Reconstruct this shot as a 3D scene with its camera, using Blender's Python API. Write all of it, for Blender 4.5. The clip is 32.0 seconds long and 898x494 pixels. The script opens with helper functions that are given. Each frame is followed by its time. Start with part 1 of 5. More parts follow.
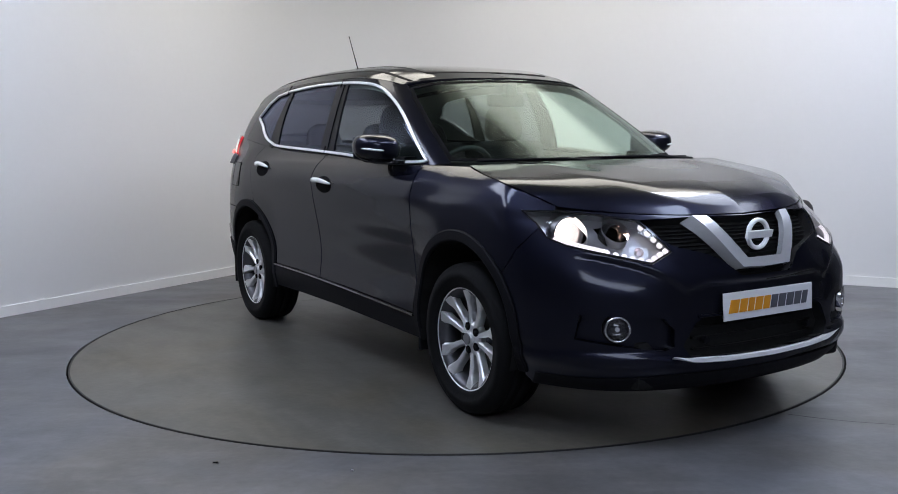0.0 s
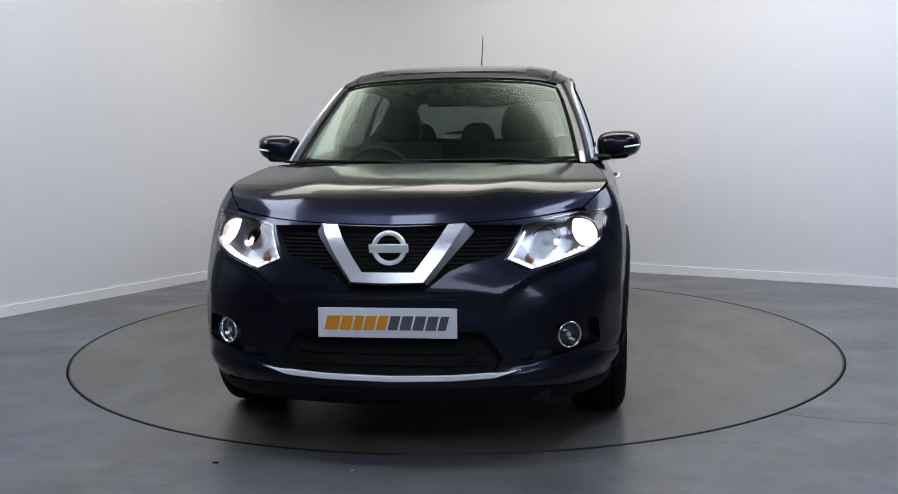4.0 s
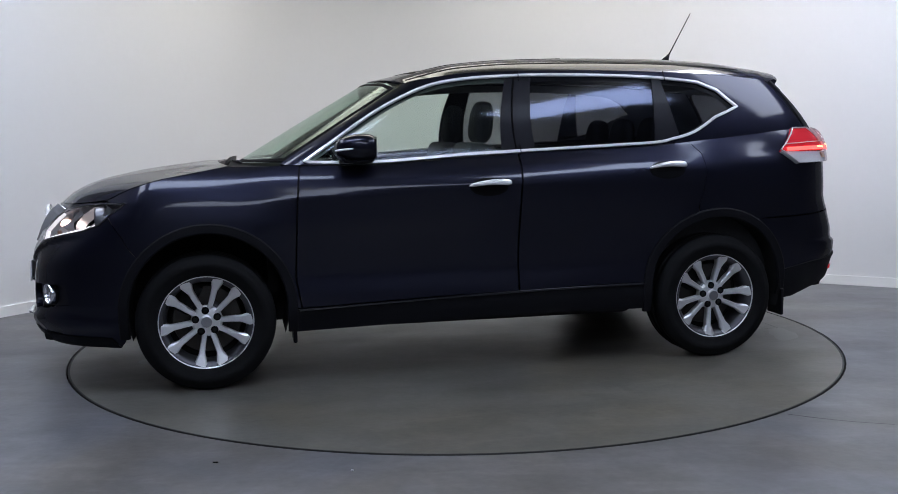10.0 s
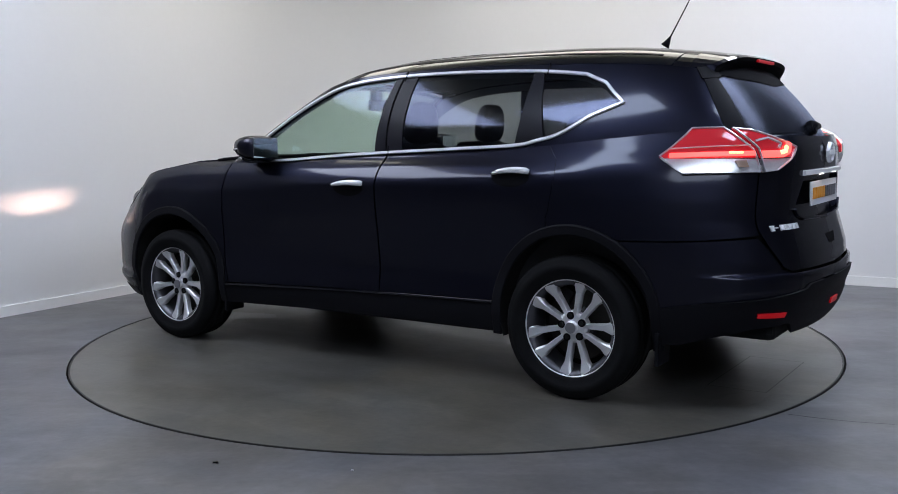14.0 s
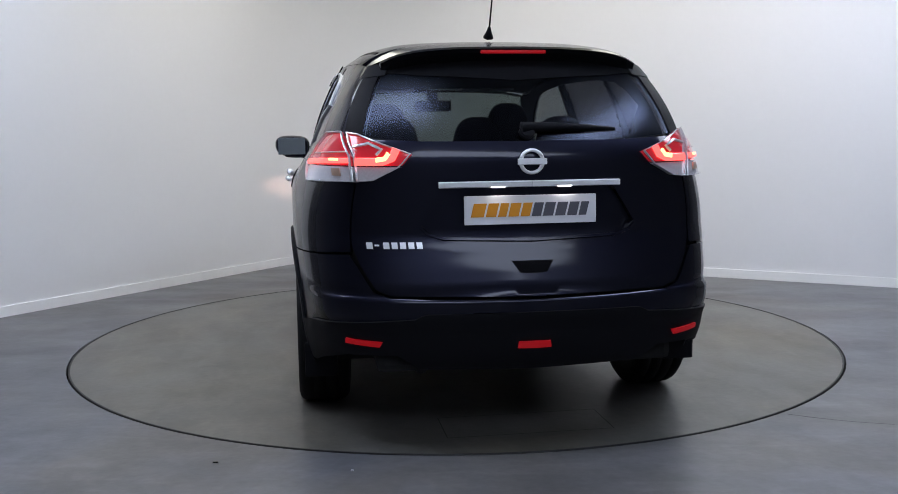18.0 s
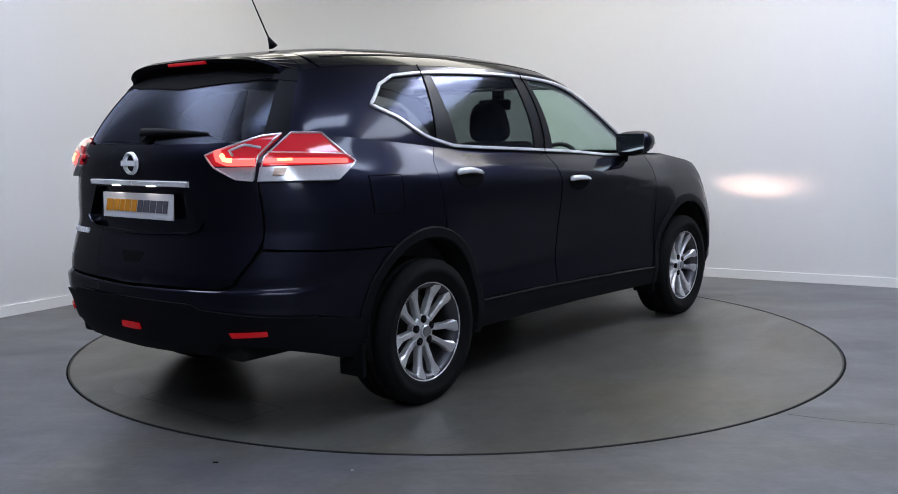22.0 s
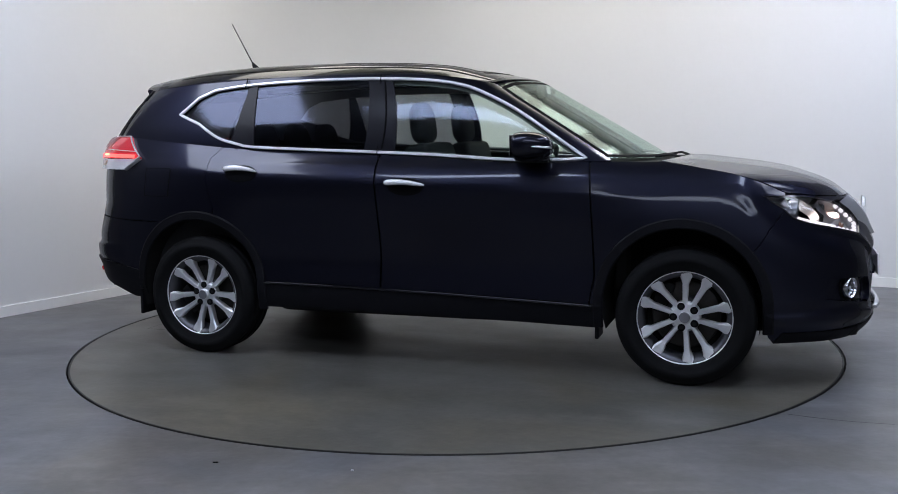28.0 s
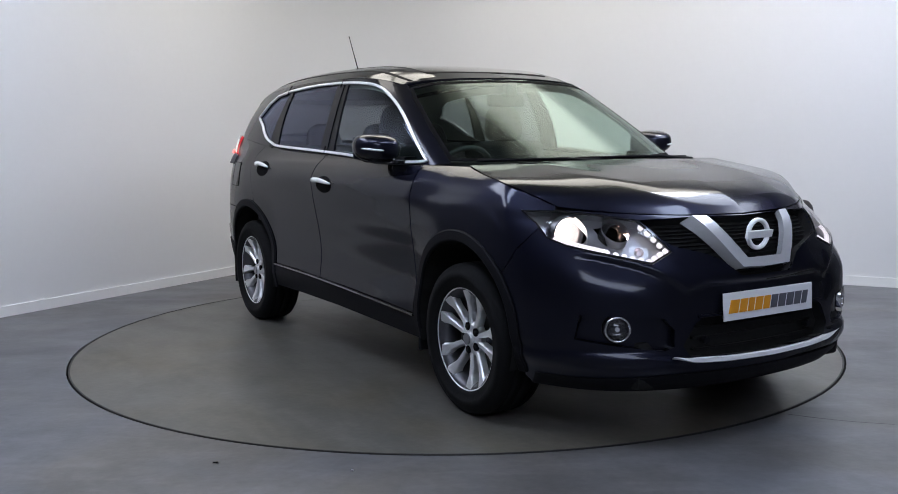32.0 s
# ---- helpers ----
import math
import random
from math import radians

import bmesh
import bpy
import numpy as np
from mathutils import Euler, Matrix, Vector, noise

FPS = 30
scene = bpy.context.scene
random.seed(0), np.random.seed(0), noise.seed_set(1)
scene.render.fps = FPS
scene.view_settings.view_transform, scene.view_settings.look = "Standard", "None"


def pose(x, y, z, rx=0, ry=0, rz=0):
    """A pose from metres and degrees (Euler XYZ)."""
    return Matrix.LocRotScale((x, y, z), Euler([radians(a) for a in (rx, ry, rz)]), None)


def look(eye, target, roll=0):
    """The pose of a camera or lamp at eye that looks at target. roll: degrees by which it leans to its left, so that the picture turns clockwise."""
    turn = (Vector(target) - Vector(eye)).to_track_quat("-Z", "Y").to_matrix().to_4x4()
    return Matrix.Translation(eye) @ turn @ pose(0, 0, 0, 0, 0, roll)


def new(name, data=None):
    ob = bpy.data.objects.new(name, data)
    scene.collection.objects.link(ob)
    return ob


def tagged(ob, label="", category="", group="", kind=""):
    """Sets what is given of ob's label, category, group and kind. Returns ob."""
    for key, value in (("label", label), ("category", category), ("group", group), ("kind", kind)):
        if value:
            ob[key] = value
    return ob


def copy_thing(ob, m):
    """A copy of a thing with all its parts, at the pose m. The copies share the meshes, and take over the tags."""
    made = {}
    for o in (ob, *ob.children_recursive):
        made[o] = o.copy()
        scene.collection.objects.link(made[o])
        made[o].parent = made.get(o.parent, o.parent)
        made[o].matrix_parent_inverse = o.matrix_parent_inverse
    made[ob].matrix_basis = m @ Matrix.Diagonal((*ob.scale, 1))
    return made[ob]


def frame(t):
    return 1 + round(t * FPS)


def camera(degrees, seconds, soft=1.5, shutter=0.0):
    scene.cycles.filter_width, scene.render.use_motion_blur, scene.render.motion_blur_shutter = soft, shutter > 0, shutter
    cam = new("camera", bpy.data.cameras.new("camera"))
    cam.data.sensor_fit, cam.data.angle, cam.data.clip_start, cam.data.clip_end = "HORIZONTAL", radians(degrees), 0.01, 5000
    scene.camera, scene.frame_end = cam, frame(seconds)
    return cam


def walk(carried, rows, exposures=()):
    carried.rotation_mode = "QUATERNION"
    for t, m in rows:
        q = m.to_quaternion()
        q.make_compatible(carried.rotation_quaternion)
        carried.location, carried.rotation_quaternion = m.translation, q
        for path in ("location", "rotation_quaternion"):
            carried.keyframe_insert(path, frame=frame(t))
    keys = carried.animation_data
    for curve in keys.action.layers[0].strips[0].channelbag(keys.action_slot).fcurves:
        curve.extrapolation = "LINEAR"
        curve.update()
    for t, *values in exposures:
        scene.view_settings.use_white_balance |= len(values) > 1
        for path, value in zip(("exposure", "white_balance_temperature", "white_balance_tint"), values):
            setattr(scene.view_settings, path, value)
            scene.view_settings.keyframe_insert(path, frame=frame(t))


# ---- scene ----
cam = camera(50.5, 32.0, soft=0.9)
EYE = (0.0, -5.795, 1.227)
AIM = (-0.0052, -4.8018, 1.1109)
walk(cam, [(0.0, look(EYE, AIM, -0.739)), (32.0, look(EYE, AIM, -0.739))])

# ---- world and exposure ----
world = bpy.data.worlds.new("world")
scene.world = world
world.use_nodes = True
world.node_tree.nodes["Background"].inputs[0].default_value = (0.5, 0.6, 0.8, 1)
world.node_tree.nodes["Background"].inputs[1].default_value = 0.02
scene.view_settings.exposure = 0.0


# ---- materials ----
def mat(name, color, rough=0.5, metal=0.0, grain=0.0, scale=40.0, bump=0.0, coat=0.0, emit=None, strength=0.0, spec=0.5, rough_var=0.0, big=0.0, big_scale=1.2, coat_rough=0.05):
    """A principled material with variation at two scales and fine relief."""
    m = bpy.data.materials.new(name)
    m.use_nodes = True
    nt = m.node_tree
    b = nt.nodes["Principled BSDF"]
    b.inputs["Base Color"].default_value = (*color, 1)
    b.inputs["Roughness"].default_value = rough
    b.inputs["Metallic"].default_value = metal
    b.inputs["Specular IOR Level"].default_value = spec
    b.inputs["Coat Weight"].default_value = coat
    b.inputs["Coat Roughness"].default_value = coat_rough
    if emit:
        b.inputs["Emission Color"].default_value = (*emit, 1)
        b.inputs["Emission Strength"].default_value = strength
    if grain or bump or rough_var or big:
        tc = nt.nodes.new("ShaderNodeTexCoord")
        n1 = nt.nodes.new("ShaderNodeTexNoise")
        n1.inputs["Scale"].default_value = scale
        n1.inputs["Detail"].default_value = 5
        n2 = nt.nodes.new("ShaderNodeTexNoise")
        n2.inputs["Scale"].default_value = big_scale
        n2.inputs["Detail"].default_value = 6
        nt.links.new(tc.outputs["Object"], n1.inputs["Vector"])
        nt.links.new(tc.outputs["Object"], n2.inputs["Vector"])
        add = nt.nodes.new("ShaderNodeMath")
        add.operation = "MULTIPLY_ADD"
        nt.links.new(n1.outputs["Fac"], add.inputs[0])
        add.inputs[1].default_value = grain
        mul = nt.nodes.new("ShaderNodeMath")
        mul.operation = "MULTIPLY_ADD"
        nt.links.new(n2.outputs["Fac"], mul.inputs[0])
        mul.inputs[1].default_value = big
        mul.inputs[2].default_value = 1 - 0.5 * big - 0.5 * grain
        nt.links.new(mul.outputs[0], add.inputs[2])
        mix = nt.nodes.new("ShaderNodeVectorMath")
        mix.operation = "SCALE"
        mix.inputs[0].default_value = color
        nt.links.new(add.outputs[0], mix.inputs["Scale"])
        nt.links.new(mix.outputs[0], b.inputs["Base Color"])
        if rough_var:
            r = nt.nodes.new("ShaderNodeMapRange")
            r.inputs["From Min"].default_value, r.inputs["From Max"].default_value = 0.3, 0.7
            r.inputs["To Min"].default_value, r.inputs["To Max"].default_value = rough - rough_var, rough + rough_var
            nt.links.new(n2.outputs["Fac"], r.inputs["Value"])
            nt.links.new(r.outputs[0], b.inputs["Roughness"])
        if bump:
            bp = nt.nodes.new("ShaderNodeBump")
            bp.inputs["Strength"].default_value = bump
            bp.inputs["Distance"].default_value = 0.01
            nt.links.new(n1.outputs["Fac"], bp.inputs["Height"])
            nt.links.new(bp.outputs[0], b.inputs["Normal"])
    return m


def glass(name, tint, gloss_rough=0.0, ior=1.5, sheen=(1, 1, 1)):
    """Thin pane: tinted see-through with a mirror gloss that grows at a slant."""
    m = bpy.data.materials.new(name)
    m.use_nodes = True
    nt = m.node_tree
    nt.nodes.remove(nt.nodes["Principled BSDF"])
    out = nt.nodes["Material Output"]
    t = nt.nodes.new("ShaderNodeBsdfTransparent")
    t.inputs[0].default_value = (*tint, 1)
    g = nt.nodes.new("ShaderNodeBsdfGlossy")
    g.inputs["Color"].default_value = (*sheen, 1)
    g.inputs["Roughness"].default_value = gloss_rough
    lw = nt.nodes.new("ShaderNodeLayerWeight")
    lw.inputs["Blend"].default_value = 0.5
    pw = nt.nodes.new("ShaderNodeMath")
    pw.operation = "POWER"
    pw.inputs[1].default_value = 5.0
    nt.links.new(lw.outputs["Facing"], pw.inputs[0])
    f = nt.nodes.new("ShaderNodeMath")
    f.operation = "MULTIPLY_ADD"
    r0 = ((ior - 1) / (ior + 1)) ** 2 * 1.4
    f.inputs[1].default_value, f.inputs[2].default_value = 1 - r0, r0
    nt.links.new(pw.outputs[0], f.inputs[0])
    mx = nt.nodes.new("ShaderNodeMixShader")
    nt.links.new(f.outputs[0], mx.inputs[0])
    nt.links.new(t.outputs[0], mx.inputs[1])
    nt.links.new(g.outputs[0], mx.inputs[2])
    nt.links.new(mx.outputs[0], out.inputs[0])
    return m


PAINT = mat("dark_blue_paint", (0.0146, 0.0156, 0.0285), 0.38, 0.92, grain=0.35, scale=900, coat=0.85, coat_rough=0.10)
PAINT.node_tree.nodes["Principled BSDF"].inputs["Specular Tint"].default_value = (0.20, 0.21, 0.27, 1)
PAINT.node_tree.nodes["Principled BSDF"].inputs["Coat IOR"].default_value = 1.42
TRIM = mat("black_plastic", (0.007, 0.007, 0.009), 0.58, spec=0.10, grain=0.3, scale=300, bump=0.05)
GAP = mat("seam_black", (0.004, 0.004, 0.005), 0.9, spec=0.1)
PILLAR = mat("pillar_black", (0.007, 0.007, 0.011), 0.42, spec=0.12, coat=0.12, coat_rough=0.2)
GLOSS_BLACK = mat("gloss_black", (0.006, 0.006, 0.008), 0.12, coat=1.0)
LINER = mat("liner_black", (0.014, 0.014, 0.014), 0.9, spec=0.2, grain=0.4, scale=60)
CHROME = mat("chrome", (0.82, 0.82, 0.84), 0.16, 1.0)
HANDLE = mat("handle_chrome", (0.96, 0.96, 0.97), 0.2, 0.15, grain=0.05, scale=200, coat=0.5)
WINDOW_CHROME = mat("window_chrome", (0.96, 0.96, 0.97), 0.2, 0.12, grain=0.03, scale=200, coat=0.4)
MIRROR = mat("mirror_glass", (0.70, 0.78, 0.80), 0.02, 1.0)
SATIN = mat("satin_silver", (0.84, 0.84, 0.86), 0.26, 0.6, grain=0.1, scale=200)
ALLOY = mat("alloy_silver", (0.84, 0.84, 0.85), 0.36, 0.72, grain=0.12, scale=160)
CAP = mat("cap_grey", (0.30, 0.30, 0.32), 0.4, 0.7)
ALLOY_DARK = mat("alloy_pocket", (0.10, 0.10, 0.11), 0.42, 0.85)
RUBBER = mat("tyre_rubber", (0.007, 0.007, 0.0075), 0.75, spec=0.12, grain=0.35, scale=45, bump=0.15, big=0.3, big_scale=8)
DISC = mat("brake_steel", (0.07, 0.065, 0.06), 0.5, 0.9, grain=0.3, scale=90)
FABRIC = mat("seat_fabric", (0.009, 0.009, 0.011), 0.9, grain=0.4, scale=250, bump=0.2)
CABIN = mat("cabin_plastic", (0.02, 0.02, 0.021), 0.65, grain=0.3, scale=200, bump=0.1)
LINING = mat("headlining", (0.26, 0.27, 0.26), 0.95, grain=0.15, scale=150)
CLEAR = glass("clear_glass", (0.84, 0.92, 0.87), 0.09, 1.42, (0.75, 0.82, 1.0))
SCREEN = glass("windscreen_glass", (0.64, 0.78, 0.70), 0.14, 1.50, (0.72, 0.83, 0.78))
PRIVACY = glass("privacy_glass", (0.24, 0.25, 0.265), 0.09, 1.46, (0.68, 0.74, 1.0))
REAR_GLASS = glass("rear_privacy_glass", (0.155, 0.16, 0.175), 0.22, 1.40, (0.46, 0.51, 0.68))
LENS = glass("lamp_lens", (0.95, 0.95, 0.97), ior=1.4)
RED_LENS = mat("red_lens", (0.44, 0.015, 0.025), 0.10, coat=1.0, emit=(1.0, 0.045, 0.07), strength=0.20)
RED_GLOW = mat("red_glow", (0.5, 0.02, 0.02), 0.2, emit=(1.0, 0.09, 0.08), strength=2.6)
ORANGE_GLOW = mat("amber_glow", (0.6, 0.2, 0.02), 0.2, emit=(1.0, 0.42, 0.18), strength=3.6)
# Unlit red parts: weak emission stands in for the light they throw back.
RED_REFL = mat("red_reflector_glow", (0.32, 0.006, 0.008), 0.35, coat=0.2, emit=(1.0, 0.0, 0.01), strength=0.16)
FOG_GLASS = mat("fog_glass", (0.07, 0.07, 0.08), 0.15, 0.6, coat=1.0)
AMBER = mat("amber_plastic", (0.26, 0.11, 0.06), 0.3, coat=1.0)
AMBER_PALE = mat("pale_amber_plastic", (0.42, 0.28, 0.20), 0.3, 0.3, coat=1.0)
CLEAR_PLASTIC = mat("clear_ribbed_plastic", (0.74, 0.74, 0.76), 0.16, 0.35, grain=0.3, scale=120, coat=1.0)
PLATE_LAMP = mat("plate_lamp_glow", (0.9, 0.9, 0.9), 0.3, emit=(1.0, 0.86, 0.80), strength=22.0)
VOID = mat("projector_black", (0.0, 0.0, 0.0), 1.0, spec=0.0)
BEAM = mat("beam_glow", (0.9, 0.9, 0.9), 0.3, emit=(1.0, 0.83, 0.74), strength=9.0)
FILAMENT = mat("filament_glow", (0.9, 0.9, 0.9), 0.3, emit=(1.0, 0.64, 0.50), strength=11500.0)
LED = mat("led_glow", (0.4, 0.4, 0.4), 0.3, emit=(1.0, 0.93, 0.98), strength=1.0)
LAMP_HOUSING = mat("lamp_housing", (0.40, 0.40, 0.41), 0.35, 0.8)
REFLECTOR = mat("lamp_reflector", (0.15, 0.15, 0.16), 0.30, 0.9)
PLATE = mat("plate_white", (0.88, 0.88, 0.90), 0.35, grain=0.04, scale=60, coat=0.5)
PLATE_ORANGE = mat("plate_orange", (0.80, 0.33, 0.02), 0.4, grain=0.1, scale=50)
PLATE_GREY = mat("plate_grey", (0.10, 0.10, 0.12), 0.4, grain=0.1, scale=50)
WALL = mat("wall_paint", (0.70, 0.70, 0.71), 0.75, grain=0.03, scale=25, big=0.05, big_scale=0.7)
SKIRT = mat("skirting_paint", (0.80, 0.80, 0.80), 0.45, grain=0.04, scale=30)
# Dark base colour stands in for missing light on the unseen walls.
SHADE_WALL = mat("shade_wall", (0.13, 0.13, 0.14), 0.85, grain=0.2, scale=10, bump=0.05)
CEIL = mat("ceiling_grey", (0.48, 0.49, 0.47), 0.9, grain=0.1, scale=12)
LAMP_WARM = mat("tube_light_warm", (0.9, 0.9, 0.9), 0.4, emit=(1.0, 0.96, 0.87), strength=3.75)
LAMP_COOL = mat("tube_light_cool", (0.9, 0.9, 0.9), 0.4, emit=(0.75, 0.82, 1.0), strength=7.9)
FILL_UP = mat("upward_fill", (0.9, 0.9, 0.9), 0.4, emit=(1.0, 0.97, 0.82), strength=2.0)
LAMP_SOFT = mat("daylight_panel", (0.9, 0.9, 0.9), 0.4, emit=(0.64, 0.75, 1.0), strength=11.5)
FILL_WIDE = mat("wide_fill_panel", (0.9, 0.9, 0.9), 0.4, emit=(0.72, 0.81, 1.0), strength=4.6)
RIM_STEEL = mat("ring_steel", (0.03, 0.03, 0.03), 0.5, 0.6, grain=0.3, scale=30)
LAMP_FRAME = mat("lamp_frame", (0.5, 0.5, 0.5), 0.5)


def floor_material(name, base, streak, rough, seed, scuffs):
    """Worn painted concrete: blotches, scuffs and long pale wipe marks."""
    m = bpy.data.materials.new(name)
    m.use_nodes = True
    nt = m.node_tree
    b = nt.nodes["Principled BSDF"]
    tc = nt.nodes.new("ShaderNodeTexCoord")
    mp = nt.nodes.new("ShaderNodeMapping")
    mp.inputs["Location"].default_value = (seed, seed * 0.7, 0)
    nt.links.new(tc.outputs["Object"], mp.inputs["Vector"])

    def noise_tex(scale, detail, stretch=None, dist=0.0):
        n = nt.nodes.new("ShaderNodeTexNoise")
        n.inputs["Scale"].default_value = scale
        n.inputs["Detail"].default_value = detail
        n.inputs["Distortion"].default_value = dist
        if stretch:
            s = nt.nodes.new("ShaderNodeMapping")
            s.inputs["Scale"].default_value = stretch
            s.inputs["Rotation"].default_value = (0, 0, 0.35)
            nt.links.new(mp.outputs[0], s.inputs["Vector"])
            nt.links.new(s.outputs[0], n.inputs["Vector"])
        else:
            nt.links.new(mp.outputs[0], n.inputs["Vector"])
        return n

    def ramp(node, lo, hi, a, c):
        r = nt.nodes.new("ShaderNodeMapRange")
        r.inputs["From Min"].default_value, r.inputs["From Max"].default_value = lo, hi
        r.inputs["To Min"].default_value, r.inputs["To Max"].default_value = a, c
        nt.links.new(node.outputs["Fac"], r.inputs["Value"])
        return r

    blot = ramp(noise_tex(1.1, 4, dist=0.2), 0.32, 0.68, 0.88, 1.12)
    fine = ramp(noise_tex(26, 8), 0.34, 0.68, 0.91, 1.09)
    wipe = ramp(noise_tex(1.6, 7, (0.7, 1.6, 1), 0.4), 0.47, 0.70, 0.0, streak)
    mott = ramp(noise_tex(5.5, 9, dist=0.6), 0.34, 0.66, 0.86, 1.14)
    scuff = ramp(noise_tex(2.6, 10, (0.6, 2.2, 1), 1.4), 0.52, 0.74, 1.0, 1.0 + scuffs)
    k = nt.nodes.new("ShaderNodeMath")
    k.operation = "MULTIPLY"
    nt.links.new(blot.outputs[0], k.inputs[0])
    nt.links.new(fine.outputs[0], k.inputs[1])
    for more in (mott, scuff):
        kk = nt.nodes.new("ShaderNodeMath")
        kk.operation = "MULTIPLY"
        nt.links.new(k.outputs[0], kk.inputs[0])
        nt.links.new(more.outputs[0], kk.inputs[1])
        k = kk
    k2 = nt.nodes.new("ShaderNodeMath")
    nt.links.new(k.outputs[0], k2.inputs[0])
    nt.links.new(wipe.outputs[0], k2.inputs[1])
    sc = nt.nodes.new("ShaderNodeVectorMath")
    sc.operation = "SCALE"
    sc.inputs[0].default_value = base
    nt.links.new(k2.outputs[0], sc.inputs["Scale"])
    rust = nt.nodes.new("ShaderNodeMix")
    rust.data_type = "RGBA"
    rust.blend_type = "MULTIPLY"
    rust.inputs["B"].default_value = (1.06, 0.97, 0.82, 1)
    stain_f = ramp(noise_tex(0.9, 7, dist=0.9), 0.44, 0.66, 0.0, 1.0)
    nt.links.new(stain_f.outputs[0], rust.inputs["Factor"])
    nt.links.new(sc.outputs[0], rust.inputs["A"])
    nt.links.new(rust.outputs["Result"], b.inputs["Base Color"])
    rr = ramp(noise_tex(1.5, 7, (0.8, 1.5, 1), 0.3), 0.34, 0.66, rough - 0.05, rough + 0.06)
    nt.links.new(rr.outputs[0], b.inputs["Roughness"])
    bp = nt.nodes.new("ShaderNodeBump")
    bp.inputs["Strength"].default_value = 0.06
    bp.inputs["Distance"].default_value = 0.01
    nt.links.new(noise_tex(35, 5).outputs["Fac"], bp.inputs["Height"])
    nt.links.new(bp.outputs[0], b.inputs["Normal"])
    return m


FLOOR = floor_material("floor_concrete", (0.092, 0.093, 0.104), 0.40, 0.36, 3.0, 0.28)
TABLE = floor_material("turntable_concrete", (0.086, 0.082, 0.073), 0.20, 0.34, 11.0, 0.25)


# ---- building helpers ----
def mesh_ob(name, verts, faces, material, parent=None, label="", smooth=False, normals=None):
    me = bpy.data.meshes.new(name)
    me.from_pydata([tuple(map(float, v)) for v in verts], [], faces)
    me.materials.append(material)
    if smooth or normals is not None:
        me.polygons.foreach_set("use_smooth", [True] * len(me.polygons))
    if normals is not None:
        me.normals_split_custom_set_from_vertices([tuple(map(float, n)) for n in normals])
    me.update()
    ob = new(name, me)
    if parent:
        ob.parent = parent
    if label:
        ob["label"] = label
    return ob


def part(name, bm, material, parent, label="", smooth=False):
    """Links a bmesh as one mesh object under a thing or a part."""
    me = bpy.data.meshes.new(name)
    bm.to_mesh(me)
    bm.free()
    me.materials.append(material)
    if smooth:
        me.polygons.foreach_set("use_smooth", [True] * len(me.polygons))
    ob = new(name, me)
    if parent:
        ob.parent = parent
    if label:
        ob["label"] = label
    return ob


def box(cx, cy, cz, sx, sy, sz, bevel=0.0, seg=2, m=None):
    bm = bmesh.new()
    bmesh.ops.create_cube(bm, size=1.0)
    for v in bm.verts:
        v.co = Vector((v.co.x * sx, v.co.y * sy, v.co.z * sz))
    if bevel:
        bmesh.ops.bevel(bm, geom=bm.edges[:], offset=bevel, segments=seg, affect="EDGES", profile=0.6)
    bm.transform((m or Matrix()) if m else Matrix())
    for v in bm.verts:
        v.co += Vector((cx, cy, cz))
    return bm


def cyl(p, axis, r, depth, seg=32, r2=None, bevel=0.0):
    bm = bmesh.new()
    bmesh.ops.create_cone(bm, cap_ends=True, segments=seg, radius1=r, radius2=r if r2 is None else r2, depth=depth)
    if bevel:
        ed = [e for e in bm.edges if len(e.link_faces) == 2 and abs(e.link_faces[0].normal.dot(e.link_faces[1].normal)) < 0.5]
        bmesh.ops.bevel(bm, geom=ed, offset=bevel, segments=2, affect="EDGES")
    q = Vector((0, 0, 1)).rotation_difference(Vector(axis)).to_matrix().to_4x4()
    bm.transform(Matrix.Translation(p) @ q)
    return bm


def lathe(profile, seg=64, closed=False):
    """Verts and faces of a profile of (radius, along) turned about the y axis."""
    v, f, n = [], [], len(profile)
    for i in range(seg):
        a = 2 * math.pi * i / seg
        for r, y in profile:
            v.append((r * math.cos(a), y, r * math.sin(a)))
    for i in range(seg):
        j = (i + 1) % seg
        for k in range(n if closed else n - 1):
            l = (k + 1) % n
            f.append((i * n + k, i * n + l, j * n + l, j * n + k))
    return v, f


def pchip(x, xs, ys):
    """Smooth interpolation without overshoot; xs rising."""
    x, xs, ys = np.asarray(x, float), np.asarray(xs, float), np.asarray(ys, float)
    h, d = np.diff(xs), np.diff(ys) / np.diff(xs)
    m = np.zeros_like(ys)
    m[0], m[-1] = d[0], d[-1]
    ok = d[:-1] * d[1:] > 0
    w1, w2 = 2 * h[1:] + h[:-1], h[1:] + 2 * h[:-1]
    den = np.where(ok, w1 / np.where(d[:-1] == 0, 1, d[:-1]) + w2 / np.where(d[1:] == 0, 1, d[1:]), 1)
    m[1:-1] = np.where(ok, (w1 + w2) / den, 0)
    x = np.clip(x, xs[0], xs[-1])
    i = np.clip(np.searchsorted(xs, x) - 1, 0, len(xs) - 2)
    t = (x - xs[i]) / h[i]
    return ((1 + 2 * t) * (1 - t) ** 2 * ys[i] + t * (1 - t) ** 2 * h[i] * m[i] + t * t * (3 - 2 * t) * ys[i + 1] + t * t * (t - 1) * h[i] * m[i + 1])


def sstep(a, b, x):
    t = np.clip((np.asarray(x, float) - a) / (b - a), 0, 1)
    return t * t * (3 - 2 * t)


